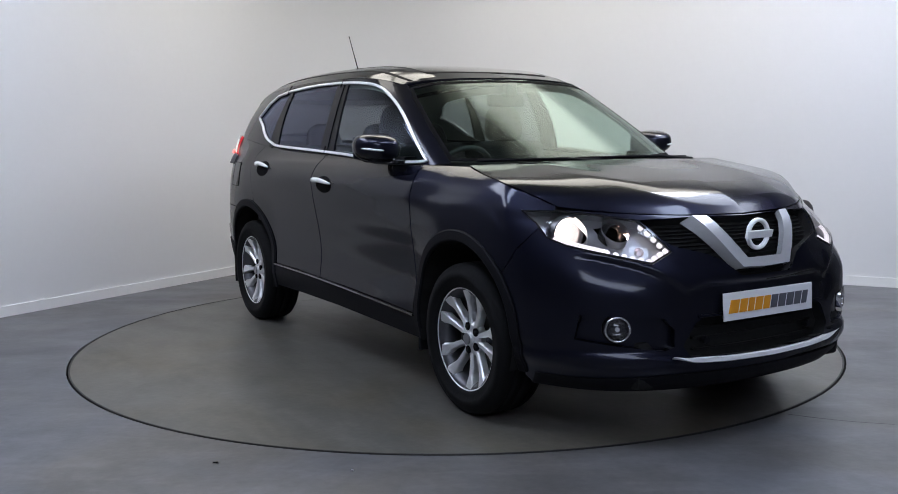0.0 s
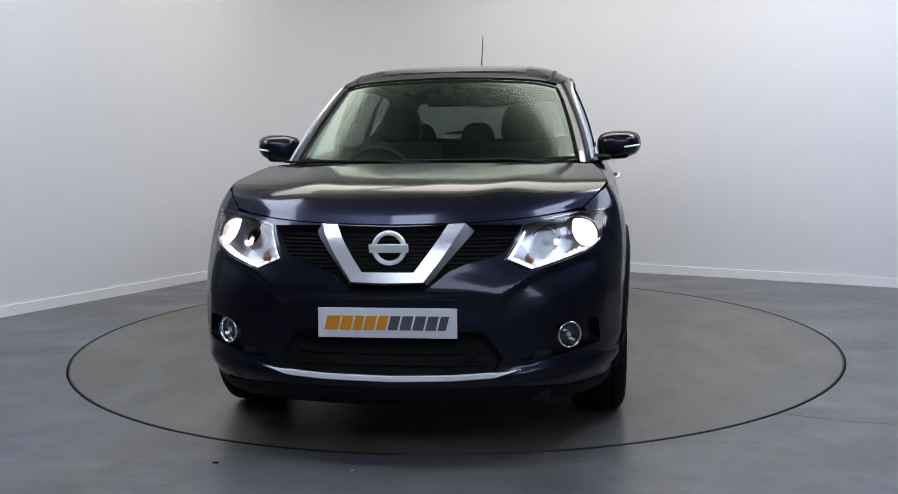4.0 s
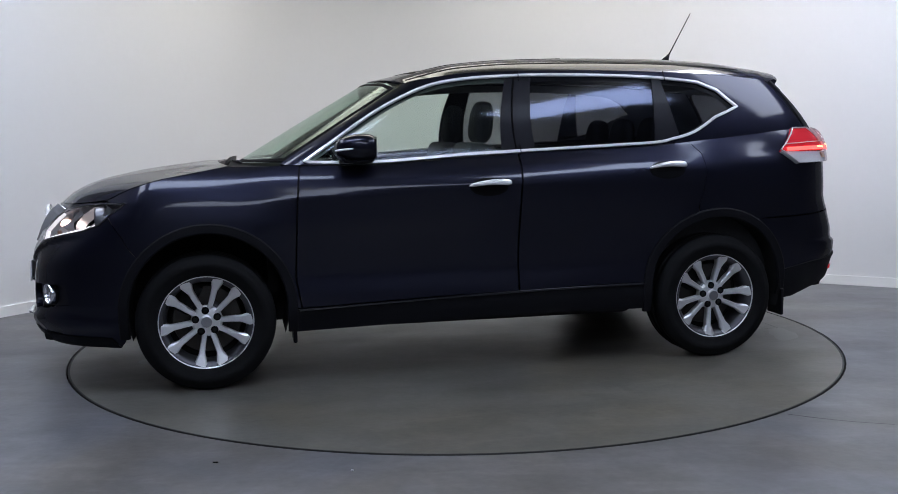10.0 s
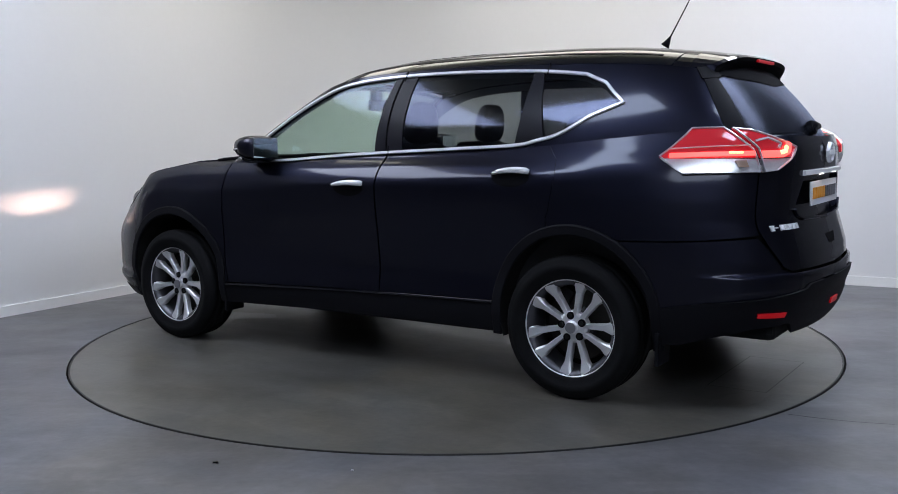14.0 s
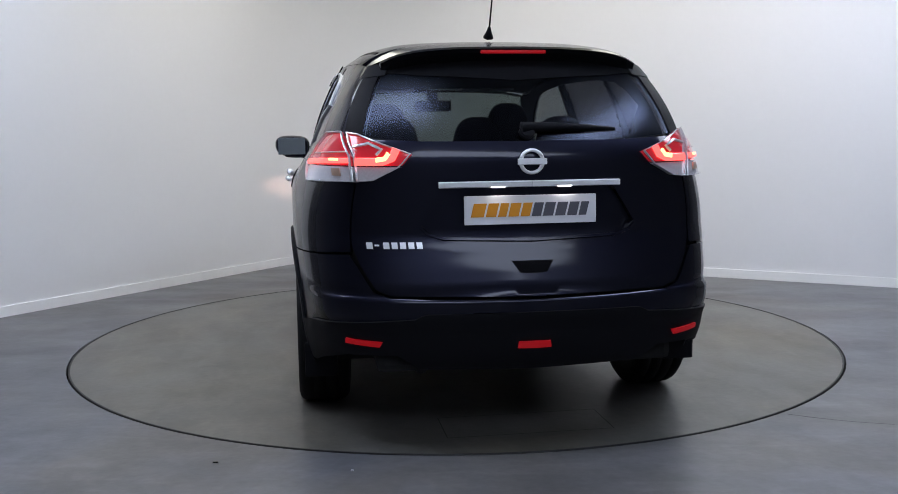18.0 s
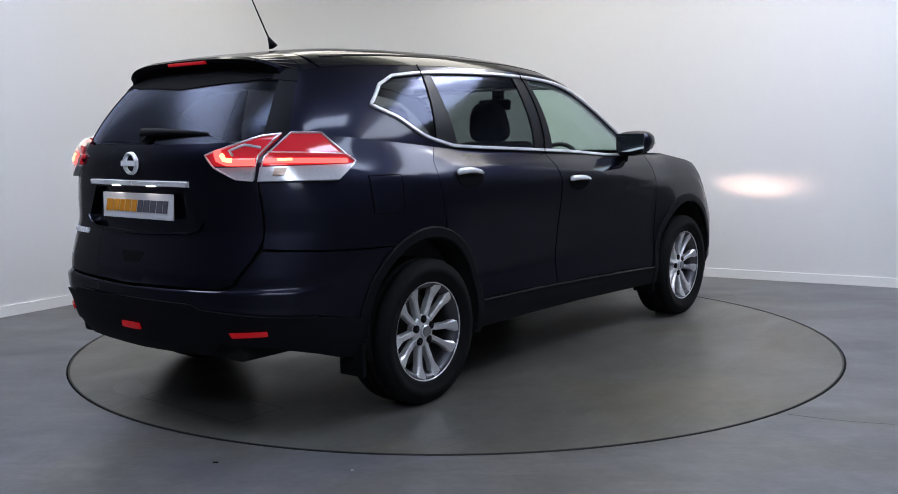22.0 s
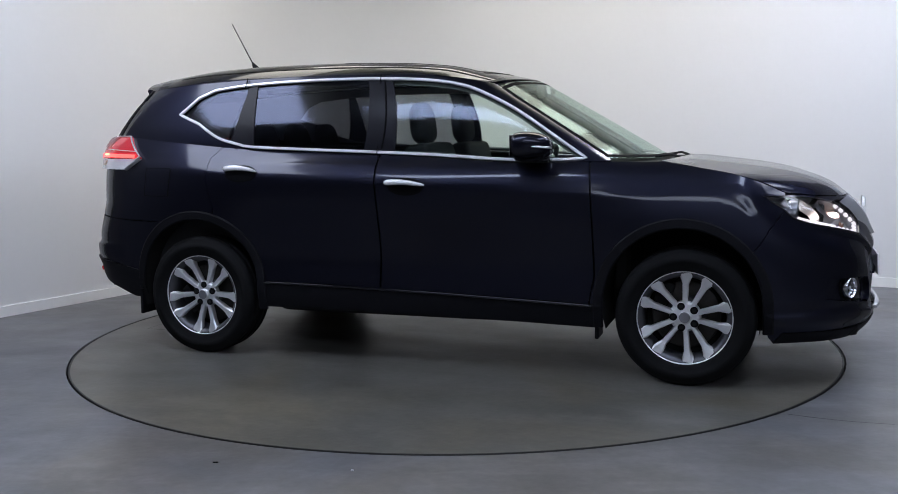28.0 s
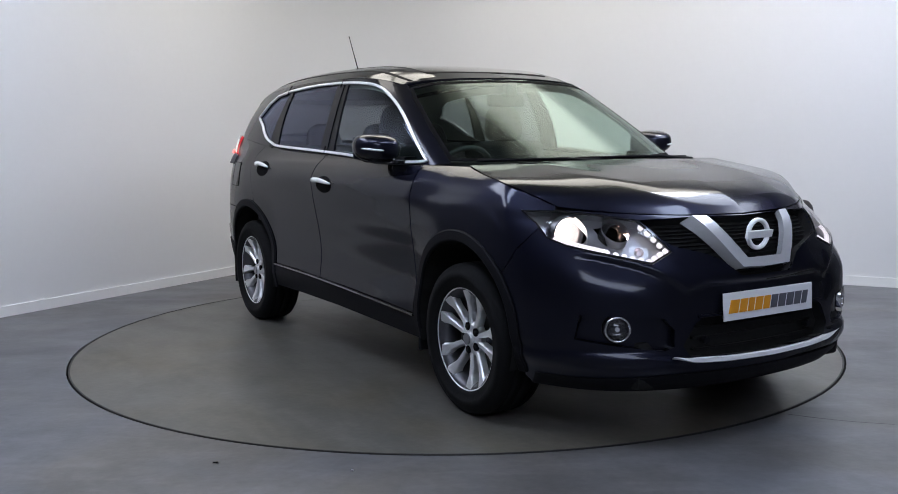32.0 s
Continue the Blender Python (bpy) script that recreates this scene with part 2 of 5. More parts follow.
def crom(pts, n):
    """Catmull-Rom through the points, n samples a span."""
    P = np.array(pts, float)
    P = np.vstack([2 * P[0] - P[1], P, 2 * P[-1] - P[-2]])
    out = []
    for i in range(1, len(P) - 2):
        for t in np.linspace(0, 1, n, endpoint=False):
            a, b, c, d = P[i - 1:i + 3]
            out.append(0.5 * (2 * b + (c - a) * t + (2 * a - 5 * b + 4 * c - d) * t * t + (3 * b - a - 3 * c + d) * t ** 3))
    out.append(P[-2])
    return np.array(out)


class Surf:
    """A smooth surface on a grid of points G[i, j], over u and v in metres."""

    def __init__(self, G, u0, u1, v0, v1, flip=1):
        self.G, self.u0, self.u1, self.v0, self.v1, self.flip = G, u0, u1, v0, v1, flip
        self.n, self.m = G.shape[:2]

    def at(self, u, v):
        u, v = np.atleast_1d(np.asarray(u, float)), np.atleast_1d(np.asarray(v, float))
        a = np.clip((u - self.u0) / (self.u1 - self.u0), 0, 1) * (self.n - 1)
        b = np.clip((v - self.v0) / (self.v1 - self.v0), 0, 1) * (self.m - 1)
        i, j = np.minimum(a.astype(int), self.n - 2), np.minimum(b.astype(int), self.m - 2)
        s, t = (a - i)[:, None], (b - j)[:, None]

        def w(t):
            return (-0.5 * t + t * t - 0.5 * t ** 3, 1 - 2.5 * t * t + 1.5 * t ** 3, 0.5 * t + 2 * t * t - 1.5 * t ** 3, -0.5 * t * t + 0.5 * t ** 3)

        ws, wt = w(s), w(t)
        P = 0
        for k in range(4):
            ik = np.clip(i + k - 1, 0, self.n - 1)
            row = 0
            for l in range(4):
                row = row + wt[l] * self.G[ik, np.clip(j + l - 1, 0, self.m - 1)]
            P = P + ws[k] * row
        return P

    def normal(self, u, v, e=0.004):
        du = self.at(np.asarray(u) + e, v) - self.at(np.asarray(u) - e, v)
        dv = self.at(u, np.asarray(v) + e) - self.at(u, np.asarray(v) - e)
        n = np.cross(du, dv) * self.flip
        return n / np.maximum(np.linalg.norm(n, axis=1, keepdims=True), 1e-9)

    def find(self, axes, target, ok):
        """The (u, v) at which two coordinates take the target's values, among the grid points that ok() allows."""
        D = (self.G[:, :, axes[0]] - target[0]) ** 2 + (self.G[:, :, axes[1]] - target[1]) ** 2
        D = np.where(ok(self.G), D, 1e9)
        i, j = np.unravel_index(D.argmin(), D.shape)
        u = self.u0 + (self.u1 - self.u0) * i / (self.n - 1)
        v = self.v0 + (self.v1 - self.v0) * j / (self.m - 1)
        for _ in range(8):
            p = self.at(u, v)[0][list(axes)]
            J = np.stack([(self.at(u + 1e-3, v)[0] - self.at(u - 1e-3, v)[0])[list(axes)], (self.at(u, v + 1e-3)[0] - self.at(u, v - 1e-3)[0])[list(axes)]], 1) / 2e-3
            try:
                d = np.linalg.solve(J, np.array(target) - p)
            except np.linalg.LinAlgError:
                break
            d = np.clip(d, -0.05, 0.05)
            u, v = u + d[0], v + d[1]
        return (float(np.clip(u, self.u0, self.u1)), float(np.clip(v, self.v0, self.v1)))

    def side(self, *pts):
        return [self.find((0, 2), p, lambda G: G[:, :, 1] > 0.35) for p in pts]

    def front(self, *pts):
        return [self.find((1, 2), p, lambda G: G[:, :, 0] > 0.3) for p in pts]

    def rear(self, *pts):
        return [self.find((1, 2), p, lambda G: G[:, :, 0] < -1.6) for p in pts]


def mirrored(poly):
    return [(-u, v) for u, v in reversed(poly)]


def both(half):
    """A polygon across the middle, from its left half."""
    return list(half) + [(-u, v) for u, v in reversed(half) if abs(u) > 1e-4]


def dense(poly, step, closed=True):
    out, n = [], len(poly)
    for i in range(n if closed else n - 1):
        a, b = np.array(poly[i]), np.array(poly[(i + 1) % n])
        k = max(1, int(np.ceil(np.linalg.norm(b - a) / step)))
        out += [tuple(a + (b - a) * t / k) for t in range(k)]
    return out if closed else out + [tuple(poly[-1])]


def curved(pts, n=5, closed=False):
    """A smooth run through points of a surface's plane."""
    return [tuple(p) for p in crom(pts, n)]


def inside(P, poly):
    x, y = P[:, 0], P[:, 1]
    c = np.zeros(len(P), bool)
    n = len(poly)
    for i in range(n):
        (x1, y1), (x2, y2) = poly[i], poly[(i + 1) % n]
        if y1 == y2:
            continue
        k = ((y1 > y) != (y2 > y)) & (x < (x2 - x1) * (y - y1) / (y2 - y1) + x1)
        c ^= k
    return c


def shrink(poly, g):
    """The polygon with its edge drawn in by g."""
    P = np.array(poly)
    nx, pv = np.roll(P, -1, 0), np.roll(P, 1, 0)
    area = np.sum(P[:, 0] * nx[:, 1] - nx[:, 0] * P[:, 1])
    t1, t2 = P - pv, nx - P
    t1 = t1 / np.maximum(np.linalg.norm(t1, axis=1, keepdims=True), 1e-9)
    t2 = t2 / np.maximum(np.linalg.norm(t2, axis=1, keepdims=True), 1e-9)
    n1, n2 = np.stack([-t1[:, 1], t1[:, 0]], 1), np.stack([-t2[:, 1], t2[:, 0]], 1)
    n = n1 + n2
    n = n / np.maximum((n * n).sum(1, keepdims=True) / 2, 0.35)
    return [tuple(p) for p in P + n * g * (1 if area > 0 else -1)]


from mathutils.geometry import delaunay_2d_cdt


def panel(name, S, poly, material, parent, holes=(), step=0.03, off=0.0, hem=0.012, gap=0.0, label="", bulge=0.0):
    """A piece of a surface inside a polygon of its plane, with a turned-in edge; hem below 0 turns the edge outwards."""
    poly = dense(poly, step)
    if gap:
        poly = shrink(poly, gap)
    holes = [dense(h, step) for h in holes]
    verts, edges = [], []
    for loop in [poly] + holes:
        k = len(verts)
        verts += loop
        edges += [(k + i, k + (i + 1) % len(loop)) for i in range(len(loop))]
    A = np.array(poly)
    gu, gv = np.arange(A[:, 0].min(), A[:, 0].max(), step), np.arange(A[:, 1].min(), A[:, 1].max(), step)
    if len(gu) and len(gv):
        Q = np.stack(np.meshgrid(gu + step / 2, gv + step / 2), -1).reshape(-1, 2)
        keep = inside(Q, poly)
        for h in holes:
            keep &= ~inside(Q, h)
        E = np.array(verts)
        Q = Q[keep]
        if len(Q):
            d = np.sqrt(((Q[:, None] - E[None]) ** 2).sum(2)).min(1)
            Q = Q[d > step * 0.45]
        verts = verts + [tuple(q) for q in Q]
    V, _, F, *_ = delaunay_2d_cdt([Vector(v) for v in verts], edges, [], 0, 1e-6)
    V = np.array([(v.x, v.y) for v in V])
    F = np.array([list(f) for f in F if len(f) == 3])
    C = V[F].mean(1)
    keep = inside(C, poly)
    for h in holes:
        keep &= ~inside(C, h)
    F = F[keep]
    used = np.unique(F)
    remap = -np.ones(len(V), int)
    remap[used] = np.arange(len(used))
    V, F = V[used], remap[F]
    P, N = S.at(V[:, 0], V[:, 1]), S.normal(V[:, 0], V[:, 1])
    if bulge:
        d = np.sqrt(((V[:, None] - np.array(poly)[None]) ** 2).sum(2)).min(1)
        P = P + N * (bulge * sstep(0, 0.05, d))[:, None]
    P = P + N * off
    a, b, c = P[F[:, 0]], P[F[:, 1]], P[F[:, 2]]
    turn = (np.cross(b - a, c - a) * N[F[:, 0]]).sum(1) < 0
    F[turn] = F[turn][:, ::-1]
    faces = [tuple(map(int, f)) for f in F]
    pos, nor = list(P), list(N)
    if hem:
        count = {}
        for f in faces:
            for i in range(3):
                e = (f[i], f[(i + 1) % 3])
                count[e] = 1
        rim = [e for e in count if (e[1], e[0]) not in count]
        ids = {}
        for k in sorted({k for e in rim for k in e}):
            ids[k] = (len(pos), len(pos) + 1)
            pos += [P[k], P[k] - N[k] * hem]
            nor += [(0, 0, 0), (0, 0, 0)]
        for i, j in rim:
            faces.append((ids[j][0], ids[i][0], ids[i][1], ids[j][1]))
    return mesh_ob(name, pos, faces, material, parent, label, normals=nor)


def strip(name, S, path, w, h, material, parent, closed=False, step=0.025, off=0.0, label="", taper=0.0):
    """A raised moulding of width w and height h that follows a path on a surface."""
    path = dense(path, step, closed)
    A = np.array(path)
    P, N = S.at(A[:, 0], A[:, 1]), S.normal(A[:, 0], A[:, 1])
    T = np.roll(P, -1, 0) - np.roll(P, 1, 0)
    if not closed:
        T[0], T[-1] = P[1] - P[0], P[-1] - P[-2]
    T = T / np.maximum(np.linalg.norm(T, axis=1, keepdims=True), 1e-9)
    B = np.cross(N, T)
    prof = [(-0.5, -0.004), (-0.5, 0.6 * h), (-0.36, h), (0.36, h), (0.5, 0.6 * h), (0.5, -0.004)]
    n = len(path)
    k = np.ones(n)
    if taper:
        s = np.linspace(0, 1, n)
        k = np.clip(np.minimum(s, 1 - s) / taper, 0.06, 1)
    v, f, m = [], [], len(prof)
    for i in range(n):
        for a, b in prof:
            v.append(P[i] + B[i] * a * w * k[i] + N[i] * (b + off))
    for i in range(n if closed else n - 1):
        j = (i + 1) % n
        for q in range(m - 1):
            f.append((i * m + q, i * m + q + 1, j * m + q + 1, j * m + q))
    if not closed:
        f += [tuple(range(m)), tuple((n - 1) * m + q for q in reversed(range(m)))]
    return mesh_ob(name, v, f, material, parent, label)


def tube(name, pts, radii, material, parent, seg=12, label=""):
    """A round bar through points, with a radius at each."""
    P = np.array(pts, float)
    T = np.gradient(P, axis=0)
    v, f = [], []
    for i, p in enumerate(P):
        t = Vector(T[i]).normalized()
        a = t.orthogonal().normalized()
        if i and abs(t.dot(Vector((0, 0, 1)))) < 0.9:
            a = t.cross(Vector((0, 0, 1))).normalized()
        elif abs(t.dot(Vector((0, 0, 1)))) < 0.9:
            a = t.cross(Vector((0, 0, 1))).normalized()
        b = t.cross(a)
        r = radii[i] if hasattr(radii, "__len__") else radii
        for k in range(seg):
            c = 2 * math.pi * k / seg
            v.append(Vector(p) + (a * math.cos(c) + b * math.sin(c)) * r)
    n = len(P)
    for i in range(n - 1):
        for k in range(seg):
            l = (k + 1) % seg
            f.append((i * seg + k, i * seg + l, (i + 1) * seg + l, (i + 1) * seg + k))
    f += [tuple(reversed(range(seg))), tuple((n - 1) * seg + k for k in range(seg))]
    return mesh_ob(name, v, f, material, parent, label, smooth=True)


# ---- the room ----
CORNER = Vector((-1.18, 4.125))
ALONG_LEFT = Vector((-0.515, -0.857))
ALONG_RIGHT = Vector((0.878, -0.479))
COVE = 1.05
WHITE_L, WHITE_R = 4.3, 5.6


def wall_line(inset):
    """Plan of the two lit walls with their rounded corner, drawn in by inset."""
    nl, nr = Vector((0.857, -0.515)), Vector((-0.479, -0.878))
    a, b = CORNER + ALONG_LEFT * WHITE_L + nl * inset, CORNER + ALONG_RIGHT * WHITE_R + nr * inset
    p, q = CORNER + ALONG_LEFT * COVE + nl * inset, CORNER + ALONG_RIGHT * COVE + nr * inset
    c = CORNER + (nl + nr) * inset
    pts = [a]
    for t in np.linspace(0, 1, 73):
        pts.append(p * (1 - t) ** 2 + c * 2 * t * (1 - t) + q * t * t)
    return pts + [b]


def wall_strip(name, inset0, inset1, z0, z1, material, label):
    a, b = wall_line(inset0), wall_line(inset1)
    v, f, n = [], [], len(a)
    for p, q in zip(a, b):
        v += [(p.x, p.y, z0), (p.x, p.y, z1), (q.x, q.y, z1), (q.x, q.y, z0)]
    for i in range(n - 1):
        for k in range(4):
            l = (k + 1) % 4
            f.append((i * 4 + k, i * 4 + l, i * 4 + 4 + l, i * 4 + 4 + k))
    f += [(3, 2, 1, 0), tuple((n - 1) * 4 + k for k in range(4))]
    ob = mesh_ob(name, v, f, material)
    bm = bmesh.new()
    bm.from_mesh(ob.data)
    bmesh.ops.recalc_face_normals(bm, faces=bm.faces)
    bm.to_mesh(ob.data)
    bm.free()
    return tagged(ob, label, kind="structure")


HIGH = 3.6
wall_strip("wall_back", 0.0, -0.2, -0.05, HIGH, WALL, "white painted studio wall with a rounded corner")
wall_strip("baseboard", 0.016, -0.004, 0.0, 0.075, SKIRT, "white painted skirting board along the wall")


def flat_wall(name, a, b, material, label):
    d = (b - a).normalized()
    n = Vector((-d.y, d.x)) * 0.2
    v = [(p.x, p.y, z) for z in (-0.05, HIGH) for p in (a, b, b - n, a - n)]
    f = [(0, 1, 5, 4), (1, 2, 6, 5), (2, 3, 7, 6), (3, 0, 4, 7), (4, 5, 6, 7), (3, 2, 1, 0)]
    return tagged(mesh_ob(name, v, f, material), label, kind="structure")


L_END, R_END = CORNER + ALONG_LEFT * 10.4, CORNER + ALONG_RIGHT * 10.4
S_END = L_END + ALONG_RIGHT * 10.4
# Added walls out of view; their dark colour keeps reflections in the car dim.
flat_wall("wall_west", CORNER + ALONG_LEFT * WHITE_L, L_END, SHADE_WALL, "unseen side wall stretch with shade put in its dark colour")
flat_wall("wall_north_east", R_END, CORNER + ALONG_RIGHT * WHITE_R, SHADE_WALL, "unseen back wall stretch with shade put in its dark colour")
flat_wall("wall_south", L_END, S_END, SHADE_WALL, "unseen wall added behind the camera, shade put in its colour")
flat_wall("wall_east", S_END, R_END, SHADE_WALL, "unseen wall added on the right, shade put in its colour")

RING = 2.2335


def annulus(name, r0, far, z, material, label):
    """Floor sheet with a round hole: rings of vertices from the hole out to the far edge."""
    v, f, n = [], [], 128
    for r in (r0, r0 + 0.4, r0 + 1.5, far):
        for i in range(n):
            a = 2 * math.pi * i / n
            v.append((r * math.cos(a), r * math.sin(a), z))
    for k in range(3):
        for i in range(n):
            j = (i + 1) % n
            f.append((k * n + i, (k + 1) * n + i, (k + 1) * n + j, k * n + j))
    base = len(v)
    for i in range(n):
        a = 2 * math.pi * i / n
        v.append((r0 * math.cos(a), r0 * math.sin(a), z - 0.04))
    for i in range(n):
        j = (i + 1) % n
        f.append((i, j, base + j, base + i))
    return tagged(mesh_ob(name, v, f, material), label, kind="structure")


annulus("floor", RING + 0.006, 14.0, 0.0, FLOOR, "worn grey painted concrete floor")
v, f = [], []
v = [(3 * math.cos(a), 3 * math.sin(a), -0.04) for a in np.linspace(0, 2 * math.pi, 48, endpoint=False)]
tagged(mesh_ob("pit_floor", v, [tuple(range(48))], GAP), "black pit under the turntable", kind="structure")

bm = bmesh.new()
bmesh.ops.create_grid(bm, x_segments=1, y_segments=1, size=14)
for q in bm.verts:
    q.co.z = HIGH
    q.co.y -= 3
bmesh.ops.reverse_faces(bm, faces=bm.faces)
tagged(part("ceiling", bm, CEIL, None), "dark grey ceiling above the studio", kind="structure")


def ceiling_light(x, y, rz, lx, ly, z, material, label):
    """A hanging panel luminaire: a frame with a glowing diffuser below and an added upward fill."""
    e = new("ceiling_light")
    e.matrix_basis = pose(x, y, z, 0, 0, rz)
    tagged(e, label, "ceiling light", "studio ceiling lights")
    part("frame", box(0, 0, 0.04, lx + 0.06, ly + 0.06, 0.06, 0.008), LAMP_FRAME, e)
    part("diffuser", box(0, 0, 0.0, lx, ly, 0.016, 0.004), material, e, "glowing white diffuser")
    # Added glow on top, only to lift the ceiling and soften reflections.
    part("upper_fill", box(0, 0, 0.078, lx, ly, 0.012, 0.003), FILL_UP, e, "added upward glow that brightens the ceiling")
    for sx in (-0.4, 0.4):
        part("hanger", cyl((sx * lx, 0, 0.07 + (HIGH - z - 0.07) / 2), (0, 0, 1), 0.006, HIGH - z - 0.07, 8), LAMP_FRAME, e)
    return e

ceiling_light(-1.40, 1.50, 60, 2.1, 0.90, 3.25, LAMP_WARM, "bright warm white panel light hanging near the wall corner")
ceiling_light(-3.0, -1.0, 60, 2.6, 1.2, 3.35, LAMP_COOL, "cool white panel light hanging along the wall")
ceiling_light(3.3, -0.3, -28, 2.8, 1.2, 3.35, LAMP_COOL, "cool white panel light hanging along the wall")
# Added fill panel, unseen, for the level of the walls and floor.
ceiling_light(1.0, 1.2, -28, 3.4, 1.5, 3.35, LAMP_WARM, "warm white fill panel added over the turntable")
# Added unseen fill, set high and close so the side windows barely mirror it.
ceiling_light(-1.2, -2.4, 0, 2.0, 0.6, 3.4, LAMP_SOFT, "soft cool fill panel added between the camera and the car")
ceiling_light(2.1, -2.3, 60, 1.9, 0.6, 3.4, LAMP_SOFT, "large soft daylight panel hanging over the floor")

# Added fill, out of view: brightens the plates and camera-facing paint.
ceiling_light(1.0, -6.6, -28, 5.0, 2.0, 3.4, FILL_WIDE, "wide dim fill panel added unseen behind the camera")

# ---- turntable ----
turntable = new("turntable")
tagged(turntable, "round grey concrete turntable set flush in the floor", "turntable")
v = [(0, 0, 0)]
n = 160
for r in (0.8, 1.6, RING - 0.008, RING - 0.004):
    z = 0.0 if r < RING - 0.005 else -0.004
    v += [(r * math.cos(2 * math.pi * i / n), r * math.sin(2 * math.pi * i / n), z) for i in range(n)]
v += [((RING - 0.004) * math.cos(2 * math.pi * i / n), (RING - 0.004) * math.sin(2 * math.pi * i / n), -0.035) for i in range(n)]
f = [(0, 1 + i, 1 + (i + 1) % n) for i in range(n)]
for k in range(4):
    for i in range(n):
        j = (i + 1) % n
        f.append((1 + k * n + i, 1 + (k + 1) * n + i, 1 + (k + 1) * n + j, 1 + k * n + j))
mesh_ob("disc", v, f, TABLE, turntable)
rim_v, rim_f = lathe([(RING - 0.0135, 0.0002), (RING - 0.0125, 0.0022), (RING - 0.005, 0.0022), (RING - 0.0035, -0.001), (RING - 0.0035, -0.03)], 160)
mesh_ob("rim", [(x, z, y) for x, y, z in rim_v], rim_f, RIM_STEEL, turntable, "dark steel edge ring")

def stain(cx, cy, rx, ry, turn, seed, material, label):
    """Thin irregular puddle mark lying on the disc."""
    rnd = random.Random(seed)
    ph = [rnd.uniform(0, 6.28) for _ in range(6)]
    vv = [(cx, cy, .0016)]
    for i in range(64):
        a = 2 * math.pi * i / 64
        r = 1 + sum(.16 / (k + 1) * math.sin((k + 2) * a + ph[k]) for k in range(6))
        x, y = rx * r * math.cos(a), ry * r * math.sin(a)
        vv.append((cx + x * math.cos(turn) - y * math.sin(turn), cy + x * math.sin(turn) + y * math.cos(turn), .0014))
    mesh_ob("damp_patch", vv, [(0, 1 + i, 1 + (i + 1) % 64) for i in range(64)], material, turntable, label)


DAMP = mat("damp_concrete", (0.074, 0.070, 0.061), 0.29, grain=0.3, scale=30, big=0.4, big_scale=6)
DAMP_THIN = mat("damp_film", (0.080, 0.076, 0.066), 0.33, grain=0.3, scale=25, big=0.5, big_scale=4)
stain(-1.93, .52, .16, .09, 1.2, 3, DAMP, "dark damp patch")
stain(-1.50, -.10, .30, .16, 1.5, 5, DAMP, "dark damp patch")
stain(-1.84, .04, .17, .47, .05, 21, DAMP_THIN, "faint damp stain round the cover")
stain(1.62, .20, .22, .12, .5, 12, DAMP, "dark damp patch")
hx0, hx1, hy0, hy1, w = -2.0, -1.715, -.35, .36, .004
for x0, y0, x1, y1 in ((hx0, hy0, hx1, hy0 + w), (hx0, hy1 - w, hx1, hy1), (hx0, hy0, hx0 + w, hy1), (hx1 - w, hy0, hx1, hy1)):
    mesh_ob("hatch_seam", [(x0, y0, .0024), (x1, y0, .0024), (x1, y1, .0024), (x0, y1, .0024)], [(0, 1, 2, 3)], RIM_STEEL, turntable)
mesh_ob("hatch_cover", [(hx0 + w, hy0 + w, .0022), (hx1 - w, hy0 + w, .0022), (hx1 - w, hy1 - w, .0022), (hx0 + w, hy1 - w, .0022)], [(0, 1, 2, 3)], TABLE, turntable, "flush rectangular access cover")

# ---- the car: surfaces, in metres from the middle of the wheelbase, x ahead, y left ----
CAR_X, CAR_Y = 0.10, 0.047
car = new("car")
tagged(car, "dark blue metallic compact SUV with chrome trim on a turntable", "car")
hull = car

plan = [(2.235, -0.36), (2.258, -0.2), (2.265, 0.0), (2.258, 0.2), (2.238, 0.36), (2.20, 0.52), (2.13, 0.66), (2.02, 0.772), (1.87, 0.847), (1.72, 0.888), (1.5, 0.908),
        (1.2, 0.914), (0.8, 0.912), (0.0, 0.912), (-0.8, 0.914), (-1.3, 0.918), (-1.6, 0.916), (-1.8, 0.902), (-1.98, 0.868), (-2.13, 0.80), (-2.235, 0.69),
        (-2.30, 0.53), (-2.337, 0.30), (-2.35, 0.0), (-2.335, -0.28)]
C = crom(plan, 24)
C = C[48:-24]
s = np.concatenate([[0], np.cumsum(np.linalg.norm(np.diff(C, axis=0), axis=1))])
QL = s[-1]
NQ = 361
q = np.linspace(0, QL, NQ)
X0, Y0 = np.interp(q, s, C[:, 0]), np.interp(q, s, C[:, 1])
LEVEL = [0.15, 0.22, 0.30, 0.38, 0.44, 0.55, 0.70, 0.82, 0.92, 0.97, 1.02, 1.07, 1.12, 1.18, 1.25]
STATION = [-2.35, -2.05, -1.75, -1.4, -0.9, 0.0, 0.85, 1.2, 1.55, 1.9, 2.3]
